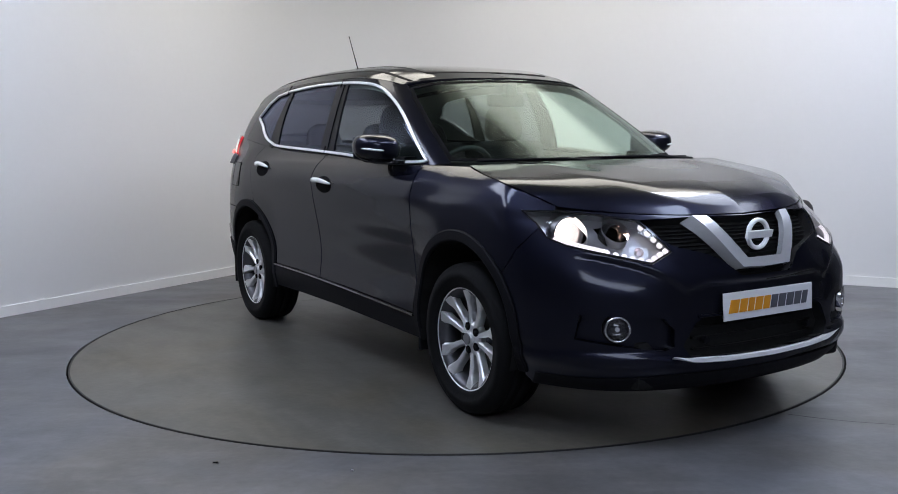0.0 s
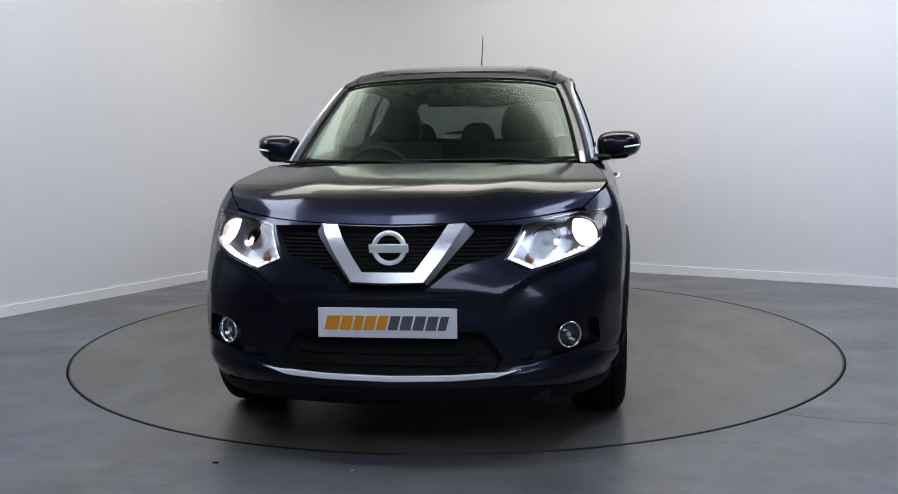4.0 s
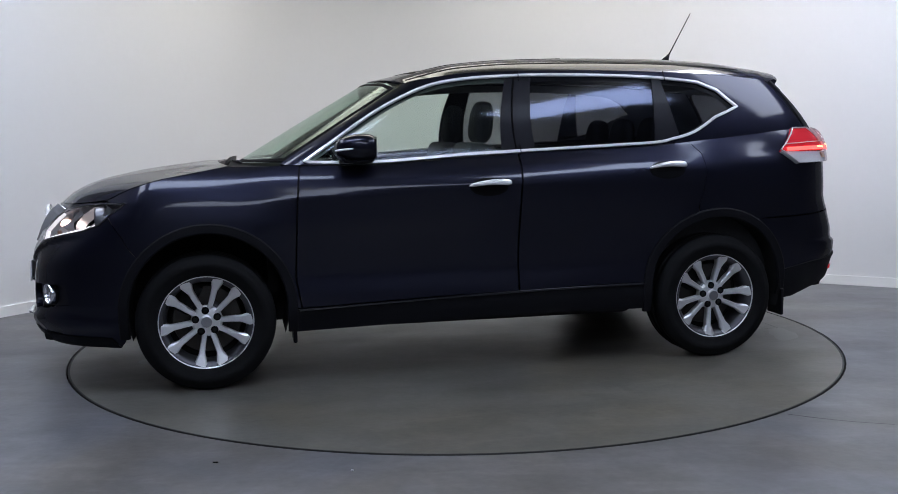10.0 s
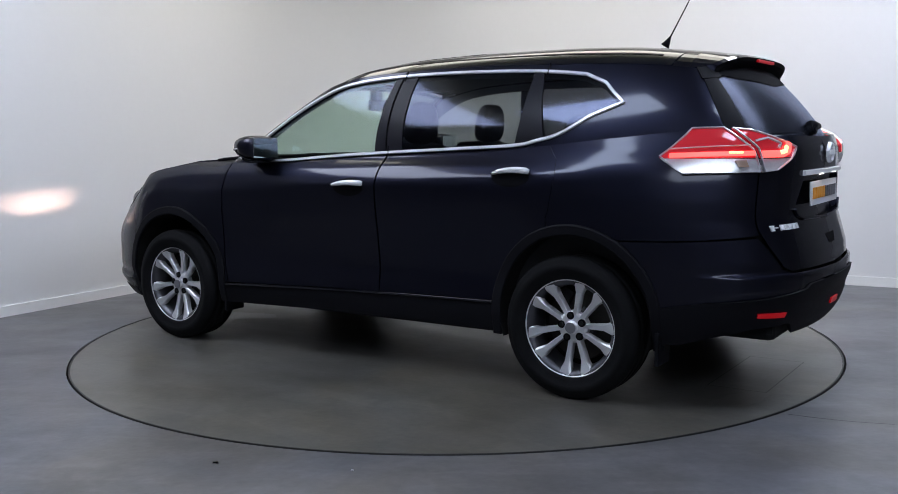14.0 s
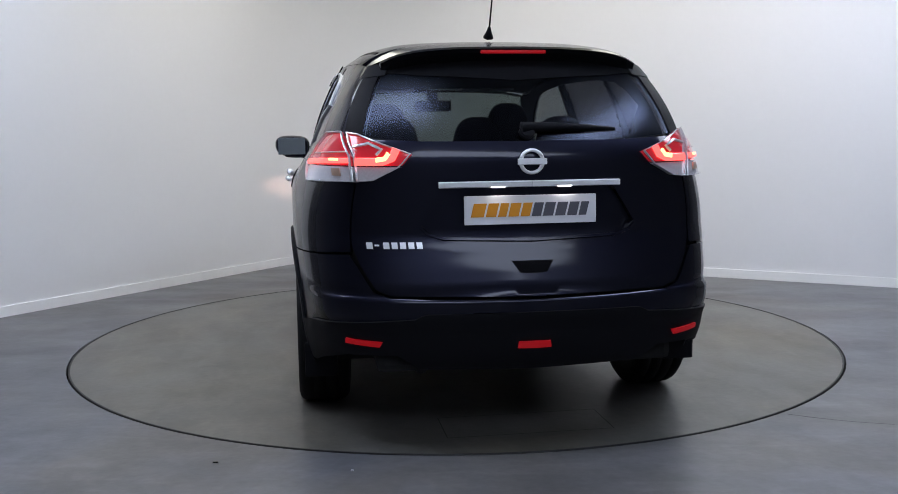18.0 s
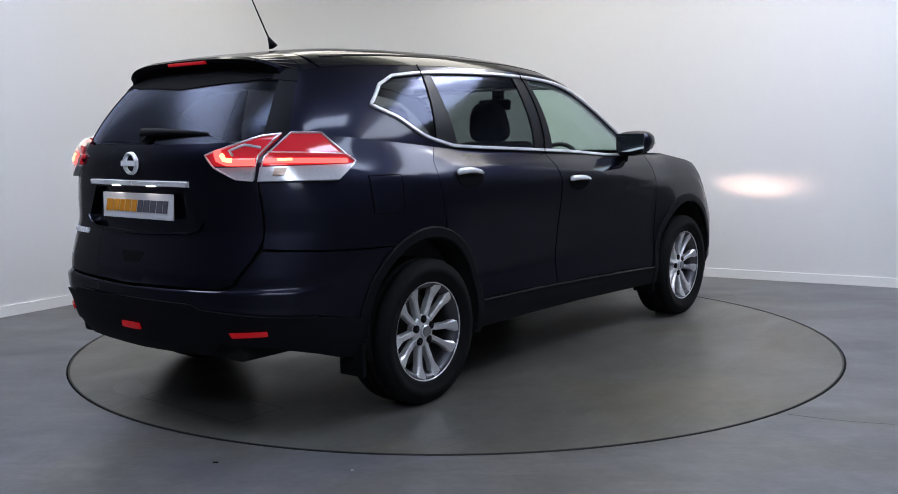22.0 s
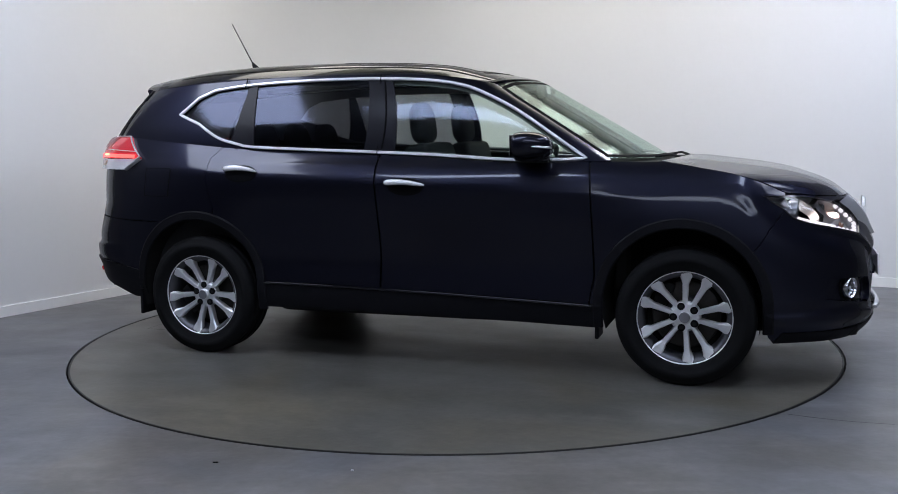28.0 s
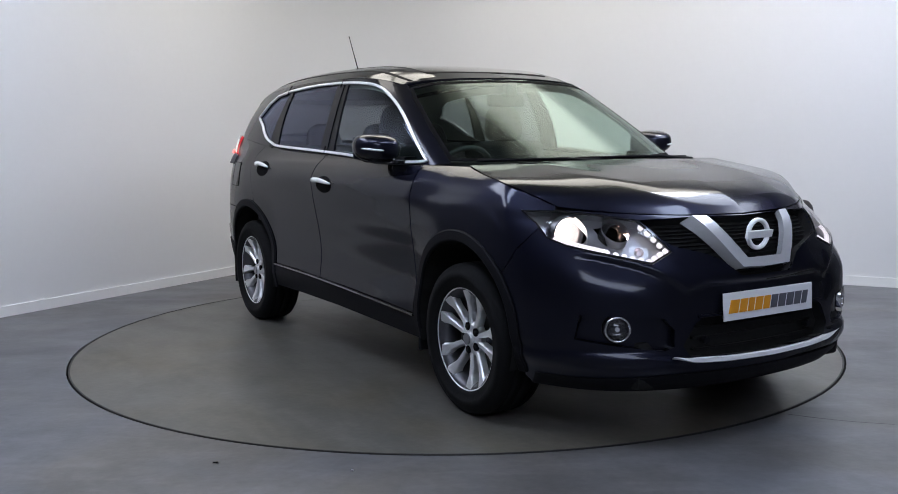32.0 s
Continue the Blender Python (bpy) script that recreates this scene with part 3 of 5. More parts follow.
WIDE = [
    [.84, .89, .92, .938, .948, .958, .968, .972, .965, .955, .942, .925, .905, .88, .84],
    [.84, .89, .92, .938, .948, .958, .968, .972, .965, .955, .942, .925, .905, .88, .84],
    [.86, .90, .93, .948, .957, .966, .978, .982, .975, .965, .953, .935, .91, .88, .845],
    [.88, .92, .95, .964, .970, .978, .988, .992, .992, .99, .98, .962, .935, .895, .85],
    [.90, .93, .950, .964, .962, .950, .962, .982, .997, 1, .99, .965, .915, .865, .83],
    [.90, .93, .950, .964, .960, .946, .960, .982, .997, 1, .985, .945, .885, .85, .82],
    [.90, .93, .955, .970, .968, .958, .970, .984, .985, .975, .955, .915, .865, .83, .80],
    [.90, .94, .97, .985, .99, .995, 1, .995, .975, .955, .925, .875, .80, .76, .73],
    [.88, .93, .965, .985, 1, 1.005, 1.005, .995, .975, .955, .92, .87, .80, .74, .70],
    [.86, .92, .96, .985, 1, 1, 1, .997, .985, .958, .91, .85, .78, .72, .70],
    [.82, .90, .96, .99, 1, 1, 1, .97, .92, .88, .83, .78, .70, .70, .70]]
ZS = np.linspace(0.15, 1.25, 221)
G = np.zeros((2 * NQ - 1, len(ZS), 3))
wf, wr = sstep(1.45, 2.2, X0), sstep(-1.5, -2.2, X0)
NX, NY = np.gradient(Y0), -np.gradient(X0)
NX, NY = NX / np.hypot(NX, NY), NY / np.hypot(NX, NY)
if NX[0] < 0:
    NX, NY = -NX, -NY


def relief(z):
    """How far the bumper skins stand out along the plan's normal: folds under the lamps, ledges by the fog lamps, the rear step."""
    fold = pchip(Y0, [0, .16, .29, .37, .405, .46, .53, .60, .70, .80], [.652, .655, .655, .643, .634, .672, .712, .738, .765, .78])
    d, front = fold - z, (X0 > 1.2)
    out = np.where(d < 0, .008 * sstep(.08, 0, -d), .008 - .017 * sstep(0, .030, d) + .009 * sstep(.04, .15, d)) * sstep(.80, .66, Y0)
    ledge = .4 - .022 * sstep(.62, .45, Y0) - .02 * sstep(.78, .87, Y0)
    out = out + .012 * sstep(ledge, ledge - .034, z) * sstep(.29, .35, z) * sstep(.40, .50, Y0) * sstep(1.70, 1.80, X0)
    back = .020 * float(sstep(.618, .598, z)) * float(sstep(.46, .55, z)) * sstep(-1.9, -2.15, X0)
    return np.where(front, out, 0) + np.where(X0 < -1.2, back, 0)


for j, z in enumerate(ZS):
    ratio = pchip(X0, STATION, [float(pchip(z, LEVEL, w)) for w in WIDE])
    dxf = float(pchip(z, [.15, .2, .27, .33, .4, .55, .65, .75, .85, .9, .95, 1.0, 1.1, 1.25], [-.16, -.09, -.02, 0, -.01, -.012, -.02, -.05, -.10, -.15, -.19, -.21, -.22, -.22]))
    dxr = float(pchip(z, [.15, .2, .3, .38, .45, .55, .62, .66, .70, .80, .86, 1.0, 1.13, 1.2, 1.25], [.30, .22, .115, .06, .04, .034, .034, .036, .046, .075, .09, .085, .08, .10, .13]))
    x = X0 + wf * (dxf - 0.115 * (Y0 / 0.8) ** 2 * float(sstep(0.6, 0.9, z))) + wr * dxr
    crease = 0.0032 * np.exp(-((z - (0.975 - 0.05 * X0)) / 0.035) ** 2) * sstep(1.5, 0.9, X0) * sstep(-2.0, -1.6, X0)
    over = z - pchip(X0, [.9, 1.01, 1.175, 1.31, 1.44, 1.567, 1.63, 1.70], [.92, .924, .935, .945, .942, .917, .895, .850])
    crease = crease - 0.004 * sstep(-.03, .03, over) * sstep(.16, .04, over) * sstep(1.78, 1.68, X0) * sstep(.85, 1.05, X0)
    y = Y0 * ratio + crease
    lift = relief(z)
    x, y = x + NX * lift, y + NY * lift * sstep(0, .1, Y0)
    G[NQ - 1:, j] = np.stack([x, y, np.full(NQ, z)], 1)
    G[:NQ, j] = np.stack([x, -y, np.full(NQ, z)], 1)[::-1]
SHELL = Surf(G, -QL, QL, 0.15, 1.25, 1)
if SHELL.normal(0.0, 0.6)[0][0] < 0:
    SHELL.flip = -1

# the same shell counted from the middle of the rear
RS = Surf(np.concatenate([G[NQ - 1:-1], G[:NQ]])[::-1].copy(), -QL, QL, 0.15, 1.25, 1)
if RS.normal(0.0, 0.6)[0][0] > 0:
    RS.flip = -1

# upper body: windscreen, side windows, pillars, rear window
low = [(1.19, 0, 1.085), (1.17, .3, 1.085), (1.09, .55, 1.09), (.98, .70, 1.095), (.86, .775, 1.09), (.5, .80, 1.095), (0, .805, 1.12), (-.6, .81, 1.148), (-1.05, .81, 1.168),
       (-1.5, .80, 1.18), (-1.8, .765, 1.205), (-2.0, .70, 1.215), (-2.1, .60, 1.21), (-2.18, .35, 1.20), (-2.21, 0, 1.195)]
top = [(.42, 0, 1.542), (.40, .25, 1.537), (.36, .48, 1.523), (.30, .605, 1.502), (.17, .632, 1.530), (-.02, .646, 1.552), (-.35, .652, 1.566), (-.75, .652, 1.568), (-1.15, .642, 1.560),
       (-1.5, .622, 1.545), (-1.72, .60, 1.528), (-1.83, .575, 1.513), (-1.87, .49, 1.525), (-1.90, .27, 1.54), (-1.91, 0, 1.545)]
ext = lambda P: [(P[1][0], -P[1][1], P[1][2])] + P + [(P[-2][0], -P[-2][1], P[-2][2])]
LB, LT = crom(ext(low), 24)[24:-24], crom(ext(top), 24)[24:-24]
mid = (LB + LT) / 2
s = np.concatenate([[0], np.cumsum(np.linalg.norm(np.diff(mid, axis=0), axis=1))])
UL = s[-1]
u = np.linspace(0, UL, 301)
B3, T3 = (np.stack([np.interp(u, s, L[:, k]) for k in range(3)], 1) for L in (LB, LT))
tan = np.gradient((B3 + T3) / 2, axis=0)
outw = np.stack([-tan[:, 1], tan[:, 0], np.zeros(len(u))], 1)
outw /= np.linalg.norm(outw, axis=1, keepdims=True)
if outw[0, 0] < 0:
    outw = -outw
VH = 0.5
VS = np.linspace(0, 1, 61)
G = np.zeros((601, 61, 3))
for j, w in enumerate(VS):
    P = B3 * (1 - w) + T3 * w + outw * (sstep(.9, .4, (B3 + T3)[:, 0:1] / 2) * 0.016 + 0.006) * (4 * w * (1 - w))
    G[300:, j] = P
    G[:301, j] = (P * np.array([1, -1, 1]))[::-1]
CABIN_TOP = Surf(G, -UL, UL, 0.0, VH, 1)
if CABIN_TOP.normal(0.0, 0.25)[0][0] < 0:
    CABIN_TOP.flip = -1

# roof
ta = np.linspace(-1, 1, 121)
aa = np.linspace(0, 1, 141)
side_top = np.array(top[3:12])[::-1]
G = np.zeros((141, 121, 3))
for j, t in enumerate(ta):
    xf, xr = float(pchip(abs(t) * .605, [0, .25, .48, .605], [.42, .40, .36, .30])), -1.76 + 0.04 * t * t
    x = xf + (xr - xf) * aa
    ye, ze = pchip(x, side_top[:, 0], side_top[:, 1]), pchip(x, side_top[:, 0], side_top[:, 2])
    zc = pchip(x, [-1.8, -1.72, -1.43, -1.1, -.77, -.3, 0, .2, .3, .42], [1.606, 1.620, 1.652, 1.664, 1.665, 1.653, 1.627, 1.590, 1.570, 1.544])
    zr = zc - (zc - ze) * (0.22 * abs(t) ** 2 + 0.78 * abs(t) ** 6.5)
    zr = zr + (float(pchip(abs(t) * .605, [0, .25, .48, .605], [1.543, 1.538, 1.524, 1.503])) - zr[0]) * sstep(.16, 0, aa)
    G[:, j] = np.stack([x, t * ye, zr], 1)
ROOF = Surf(G, 0.0, 2.18, -0.62, 0.62, 1)
if ROOF.normal(1.0, 0.0)[0][2] < 0:
    ROOF.flip = -1

# bonnet: its edges lie on the shell
edge_x = np.array([1.22, 1.40, 1.55, 1.68, 1.80])
edge_z = np.array([1.093, 1.060, 1.033, .995, .938])
edge_y = np.array([SHELL.at(*SHELL.side((a, b))[0])[0][1] for a, b in zip(edge_x, edge_z)])
LEAD_Y = edge_y[-1]
lead_y = np.array([0.001, .25, .47, .62])
lead_z = np.array([.893, .897, .907, .922])
lead_x = np.array([SHELL.at(*SHELL.front((a, b))[0])[0][0] for a, b in zip(lead_y, lead_z)])
lead_t = np.append(lead_y / LEAD_Y, 1.0)
lead_x, lead_z = np.append(lead_x, 1.80), np.append(lead_z, .938)
G = np.zeros((141, 121, 3))
for j, t in enumerate(ta):
    at_ = abs(t)
    xr, xl = 1.28 - 0.06 * t * t, float(pchip(at_, lead_t, lead_x))
    x = xr + (xl - xr) * aa
    xe = 1.22 + 0.58 * aa
    ye, ze = pchip(xe, edge_x, edge_y), pchip(xe, edge_x, edge_z)
    xc = 1.28 + (lead_x[0] - 1.28) * aa
    zc = pchip(xc, [1.28, 1.5, 1.69, 1.855, 1.98, 2.06, lead_x[0]], [1.102, 1.079, 1.056, 1.027, .988, .947, .893])
    zz = zc + (ze - zc) * at_ ** 2.6
    zz += (float(pchip(at_, lead_t, lead_z)) - zz[-1]) * sstep(.6, 1, aa)
    ridge = 0.008 * np.exp(-((at_ - 0.62 + 0.15 * aa) / 0.14) ** 2) * sstep(0, .15, aa) * sstep(1, .7, aa)
    G[:, j] = np.stack([x, t * ye, zz + ridge], 1)
BONNET = Surf(G, 0.0, 0.83, -0.76, 0.76, 1)
if BONNET.normal(0.4, 0.0)[0][2] < 0:
    BONNET.flip = -1


def arc(cx, r, cz, a0, a1, n=22):
    return [(cx + r * math.cos(math.radians(a)), cz + r * math.sin(math.radians(a))) for a in np.linspace(a0, a1, n)]


FX, RX, AZ = 1.335, -1.362, 0.395
S = SHELL


def pair(name, S, poly, material, parent=None, **kw):
    """The same panel on both sides."""
    a = panel(name, S, poly, material, parent or hull, **kw)
    b = panel(name, S, mirrored(poly), material, parent or hull, **{**kw, "holes": [mirrored(h) for h in kw.get("holes", ())]})
    return a, b


def pair_strip(name, S, path, w, h, material, parents=None, **kw):
    a = strip(name, S, path, w, h, material, parents[0] if parents else hull, **kw)
    b = strip(name, S, mirrored(path), w, h, material, parents[1] if parents else hull, **kw)
    return a, b


# outlines on the shell
lamp_f = S.side((1.70, .926)) + S.front((.71, .923), (.60, .908), (.495, .886), (.425, .766), (.525, .724), (.66, .758), (.76, .789)) + S.side((1.835, .818), (1.775, .872))
lamp_r = S.side((-1.752, 1.12), (-1.868, 1.240)) + S.rear((.66, 1.236), (.55, 1.205), (.449, 1.157), (.50, 1.105), (.59, 1.060)) + S.side((-1.861, 1.046))
grille = both([(0, .888)] + S.front((.25, .893), (.486, .886), (.445, .812), (.415, .788), (.285, .754), (.222, .728), (.14, .662)) + [(0, .660)])
intake = both([(0, .512)] + S.front((.335, .512), (.37, .49), (.425, .405), (.395, .363)) + [(0, .345)])
fog_hole = S.front((.772, .534), (.60, .527), (.505, .518), (.462, .47), (.462, .405), (.50, .392), (.62, .408), (.785, .437))
plate_hole = both(RS.rear((0.001, 1.022), (.335, 1.022), (.425, .885), (.40, .857), (.35, .838), (0.001, .826)))
belt = [(.862, 1.092), (.74, 1.088), (.44, 1.088), (.085, 1.112), (-.256, 1.130), (-.689, 1.150), (-1.048, 1.166), (-1.22, 1.178)]

# front bumper with openings
bump_side = S.side((1.79, .852), (1.73, .77), (1.655, .66)) + S.side(*arc(FX, .40, AZ, 36, 0, 6)) + S.side((FX + .40, .25), (1.76, .215))
front_b = panel("front_bumper", S, both([(0, .893)] + S.front((.25, .897), (.47, .907), (.62, .919), (.70, .926)) + bump_side + S.front((.5, .230)) + [(0, .227)]), PAINT, hull,
                holes=[lamp_f, mirrored(lamp_f), grille, intake, fog_hole, mirrored(fog_hole)], step=0.0125, gap=0.002)
chin = panel("chin_spoiler", S, both([(0, .292)] + S.front((.46, .296), (.66, .285)) + S.side((1.80, .275), (1.76, .225)) + S.front((.5, .228)) + [(0, .225)]), TRIM, hull, off=0.006, label="black plastic lower lip")
g_panel = panel("grille", S, grille, LINER, hull, off=-0.045, hem=-0.045, label="black mesh radiator grille")
for k in range(14):
    z = .876 - k * .0155
    y1 = float(np.interp(z, [.66, .728, .754, .788, .812, .884], [.135, .21, .275, .40, .435, .475]))
    a = S.front((y1, z))[0]
    strip("grille_slat", S, [(-a[0], z), (a[0], z)], 0.0035, 0.008, LINER, g_panel, off=-0.041)
vee_out, vee_in = S.front((.274, .889), (.134, .690)), S.front((.096, .724), (.212, .888))
vee = both([(0, .686)] + [vee_out[1], vee_out[0]] + [vee_in[1], vee_in[0]] + [(0, .724)])
panel("grille_surround", S, vee, SATIN, hull, off=0.014, hem=0.026, step=0.02, label="broad chrome V-shaped grille surround")
for sg in (1, -1):
    top_e = dense([(sg * a, b) for a, b in vee_out], .02, False)
    low_e = [(a + sg * (.040 - .028 * k / (len(top_e) - 1)), b) for k, (a, b) in enumerate(top_e)]
    vv, ff = [], []
    for a, b in zip(top_e, low_e):
        vv += [S.at(*a)[0] + S.normal(*a)[0] * .0135, S.at(*b)[0] - S.normal(*b)[0] * .030]
    for k in range(len(top_e) - 1):
        ff.append((2 * k, 2 * k + 2, 2 * k + 3, 2 * k + 1))
    mesh_ob("surround_flank", vv, ff, SATIN, g_panel, "chrome sloping flank of the grille surround")
i_panel = panel("lower_intake", S, intake, LINER, hull, off=-0.05, hem=-0.05, label="black lower air intake")
for z in (.385, .425, .465):
    a = S.front((.36, z))[0]
    strip("intake_slat", S, [(-a[0], z), (a[0], z)], 0.008, 0.010, LINER, i_panel, off=-0.045)
for sg in (1, -1):
    c = Vector(S.at(*(S.front((.30, .415))[0] if sg > 0 else mirrored(S.front((.30, .415)))[0]))[0]) - Vector((.030, 0, 0))
    part("parking_sensor", cyl(c, (1, .1 * sg, 0), .016, .03, 18, bevel=.003), TRIM, i_panel, "black round parking sensor")
lip = S.front((.36, .517), (.18, .518))
strip("intake_lip", S, lip + [(0, .518)] + mirrored(lip), 0.010, 0.008, PAINT, front_b, off=0.002)
lip = S.front((.485, .360), (.40, .350), (.24, .342))
strip("silver_lip", S, lip + [(0, .338)] + mirrored(lip), 0.022, 0.014, WINDOW_CHROME, hull, off=0.010, taper=0.12, label="polished silver skid strip")
for sg in (1, -1):
    m = (lambda P: P) if sg > 0 else mirrored
    fp = panel("fog_lamp_recess", S, m(fog_hole), PAINT, hull, off=-0.028, hem=-0.028, label="dark fog lamp recess")
    c = S.at(*m(S.front((.668, .480)))[0])[0]
    nrm = Vector((0.85, 0.5 * sg, 0)).normalized()
    c = Vector(c) - nrm * 0.012
    part("fog_lamp", cyl(c - nrm * .012, nrm, .042, .02, 28, bevel=.004), FOG_GLASS, fp, "round clear fog lamp", True)
    vv, ff = lathe([(.042, -.012), (.0435, .010), (.0475, .014), (.0515, .010), (.052, -.012)], 40)
    rot = Vector((0, 1, 0)).rotation_difference(nrm).to_matrix()
    mesh_ob("chrome_ring", [rot @ Vector(p) + c for p in vv], ff, CHROME, fp, "chrome fog lamp ring", smooth=True)
    part("bulb", cyl(c + nrm * .000, nrm, .009, .006, 16), CLEAR_PLASTIC, fp)
    part("fog_wing", cyl(c - nrm * .02, nrm, .058, .02, 32, bevel=.006), TRIM, fp)

# headlamps
DIP = Vector((1, 0, -0.061)).normalized()
AIM_ROT = Vector((0, 1, 0)).rotation_difference(DIP).to_matrix()
for sg in (1, -1):
    m = (lambda P: P) if sg > 0 else mirrored
    main, inner_c, turn_c = (m(S.front(a))[0] for a in ((.728, .856), (.590, .848), (.532, .786)))
    ring = lambda c, r: [(c[0] + r * math.cos(a), c[1] + r * .92 * math.sin(a)) for a in np.linspace(0, 2 * math.pi, 24, endpoint=False)]
    hl = panel("headlamp", S, m(lamp_f), LAMP_HOUSING, hull, off=-0.05, hem=-0.05, step=0.016, holes=[ring(main, .068), ring(inner_c, .046)], label="lit clear headlamp with running lights")
    panel("lens_cover", S, m(lamp_f), LENS, hl, off=0.003, hem=0.0, step=0.02, gap=0.001, label="clear lens")
    strip("lens_rim", S, dense(m(shrink(dense(lamp_f, .03), .004)), .03), 0.007, 0.004, GLOSS_BLACK, hl, closed=True)
    led = m(S.front((.492, .866), (.445, .775), (.527, .740), (.655, .774), (.745, .803)) + S.side((1.855, .823)))
    strip("running_light", S, led[:3], 0.022, 0.012, LED, hl, off=-0.014)
    for p in dense(led[2:], .030, False):
        o = Vector(S.at(*p)[0]) - Vector(S.normal(*p)[0]) * 0.014
        part("led_lens", cyl(o, Vector(S.normal(*p)[0]), .0115, .014, 12, bevel=.002), LED, hl)
    for uv, rr in ((main, .071), (inner_c, .046)):
        c = Vector(S.at(*uv)[0]) - Vector(S.normal(*uv)[0]) * 0.045 - Vector((0.012, 0, 0))
        vv, ff = lathe(([(rr * .62, -.085), (rr * .84, -.06)] if uv is main else []) + [(rr * .96, -.02), (rr, .012), (rr + .004, .014), (rr + .006, .005), (rr + .004, -.03)], 36)
        mesh_ob("reflector_bowl", [AIM_ROT @ Vector(p) + c for p in vv], ff, REFLECTOR if uv is main else LINER, hl, "chrome lamp bowl", smooth=True)
        if uv is main:
            part("lamp_glow", cyl(c - DIP * .052, DIP, rr * .82, .01, 28, bevel=.003), BEAM, hl, "glowing dipped-beam lamp")
    # dipped-beam projector: a short filament behind a slot
    c = c - DIP * .022
    side_v = Vector((-DIP.y, DIP.x, 0)).normalized()
    up_v = DIP.cross(side_v).normalized()
    if up_v.z < 0:
        up_v = -up_v
    at = lambda a, b, d: c + side_v * a + up_v * b + DIP * d
    vv, ff = [], []
    for d, w, h in ((-.125, .044, .012), (.0, .043, .034)):
        vv += [at(-w, -h, d), at(w, -h, d), at(w, h, d), at(-w, h, d)]
    ff = [(0, 1, 5, 4), (1, 2, 6, 5), (2, 3, 7, 6), (3, 0, 4, 7), (3, 2, 1, 0)]
    w, h = .038, .0084
    vv += [at(-w, -h, .0), at(w, -h, .0), at(w, h, .0), at(-w, h, .0)]
    ff += [(4, 5, 9, 8), (5, 6, 10, 9), (6, 7, 11, 10), (7, 4, 8, 11)]
    mesh_ob("projector", vv, ff, VOID, hl, "black projector tube with a slot")
    w, h = .042, .0065
    mesh_ob("filament", [at(-w, -h, -.12), at(w, -h, -.12), at(w, h, -.12), at(-w, h, -.12)], [(0, 1, 2, 3)], FILAMENT, hl, "glowing filament")
    c = Vector(S.at(*turn_c)[0]) - Vector(S.normal(*turn_c)[0]) * 0.040
    part("indicator", cyl(c, (1, 0.2 * sg, 0), .019, .02, 20, .014), AMBER, hl, "amber indicator lamp", True)

# front wings
wing = S.side((1.80, .936), (1.74, .966), (1.68, .993), (1.55, 1.031), (1.40, 1.058), (1.24, 1.088), (1.0, 1.09), (.882, 1.09), (.90, .90), (.907, .77), (.917, .53), (.892, .40), (.892, .385)) + \
    S.side((FX - .40, .385)) + S.side(*arc(FX, .40, AZ, 180, 36, 24)) + S.side((1.655, .66), (1.73, .77), (1.79, .852), (1.80, .90))
pair("front_wing", S, wing, PAINT, holes=[lamp_f], gap=0.0015, step=0.018)

# doors
fdoor = S.side((.876, 1.090), *belt[1:5], (-.254, 1.130), (-.242, .92), (-.234, .66), (-.237, .417), (.085, .412), (.50, .398), (.885, .384), (.911, .53), (.901, .77), (.894, .90))
fd = pair("front_door", S, fdoor, PAINT, gap=0.0018, step=0.022, label="dark blue front door")
rdoor = S.side((-.262, 1.131), *belt[5:7], (-1.215, 1.178), (-1.273, 1.114), (-1.284, 1.026), (-1.254, .879), (-1.24, .84)) + S.side(*arc(RX, .40, AZ, 72, 6, 16)) + \
    S.side((-.955, .430), (-.60, .428), (-.243, .418), (-.240, .66), (-.248, .92))
rd = pair("rear_door", S, rdoor, PAINT, gap=0.0018, step=0.022, label="dark blue rear door")
sill = S.side((.93, .378), (.50, .392), (.085, .406), (-.40, .42), (-.95, .428), (-.945, .285), (-.5, .288), (0, .285), (.5, .272), (.93, .262))
pair("sill", S, sill, TRIM, gap=0.002, off=0.004, label="black plastic sill panel")
pair_strip("sill_moulding", S, S.side((.90, .375), (.50, .389), (.085, .403), (-.40, .416), (-.94, .424)), 0.012, 0.010, GLOSS_BLACK, off=0.004)

# rear quarters, tailgate, rear bumper
quarter = S.side((-1.215, 1.178), (-1.50, 1.205), (-1.8, 1.235)) + S.rear((.70, 1.243), (.664, 1.05), (.688, .81), (.688, .785)) + S.side((-1.95, .768), (-1.80, .762), (-1.545, .757)) + \
    S.side(*arc(RX, .40, AZ, 116, 74, 14)) + S.side((-1.24, .84), (-1.254, .879), (-1.284, 1.026), (-1.273, 1.114))
quarters = pair("rear_quarter", S, quarter, PAINT, gap=0.001, step=0.03)
gate = both(RS.rear((0.001, 1.205), (.40, 1.208), (.60, 1.218), (.685, 1.235), (.660, 1.05), (.684, .81), (.655, .735), (.60, .645), (.545, .622), (0.001, .612)))
tailgate = panel("tailgate", RS, gate, PAINT, hull, holes=[plate_hole], gap=0.0016, step=0.026, label="dark blue tailgate")
panel("plate_recess", RS, plate_hole, PAINT, tailgate, off=-0.028, hem=-0.028, label="recess for the number plate")
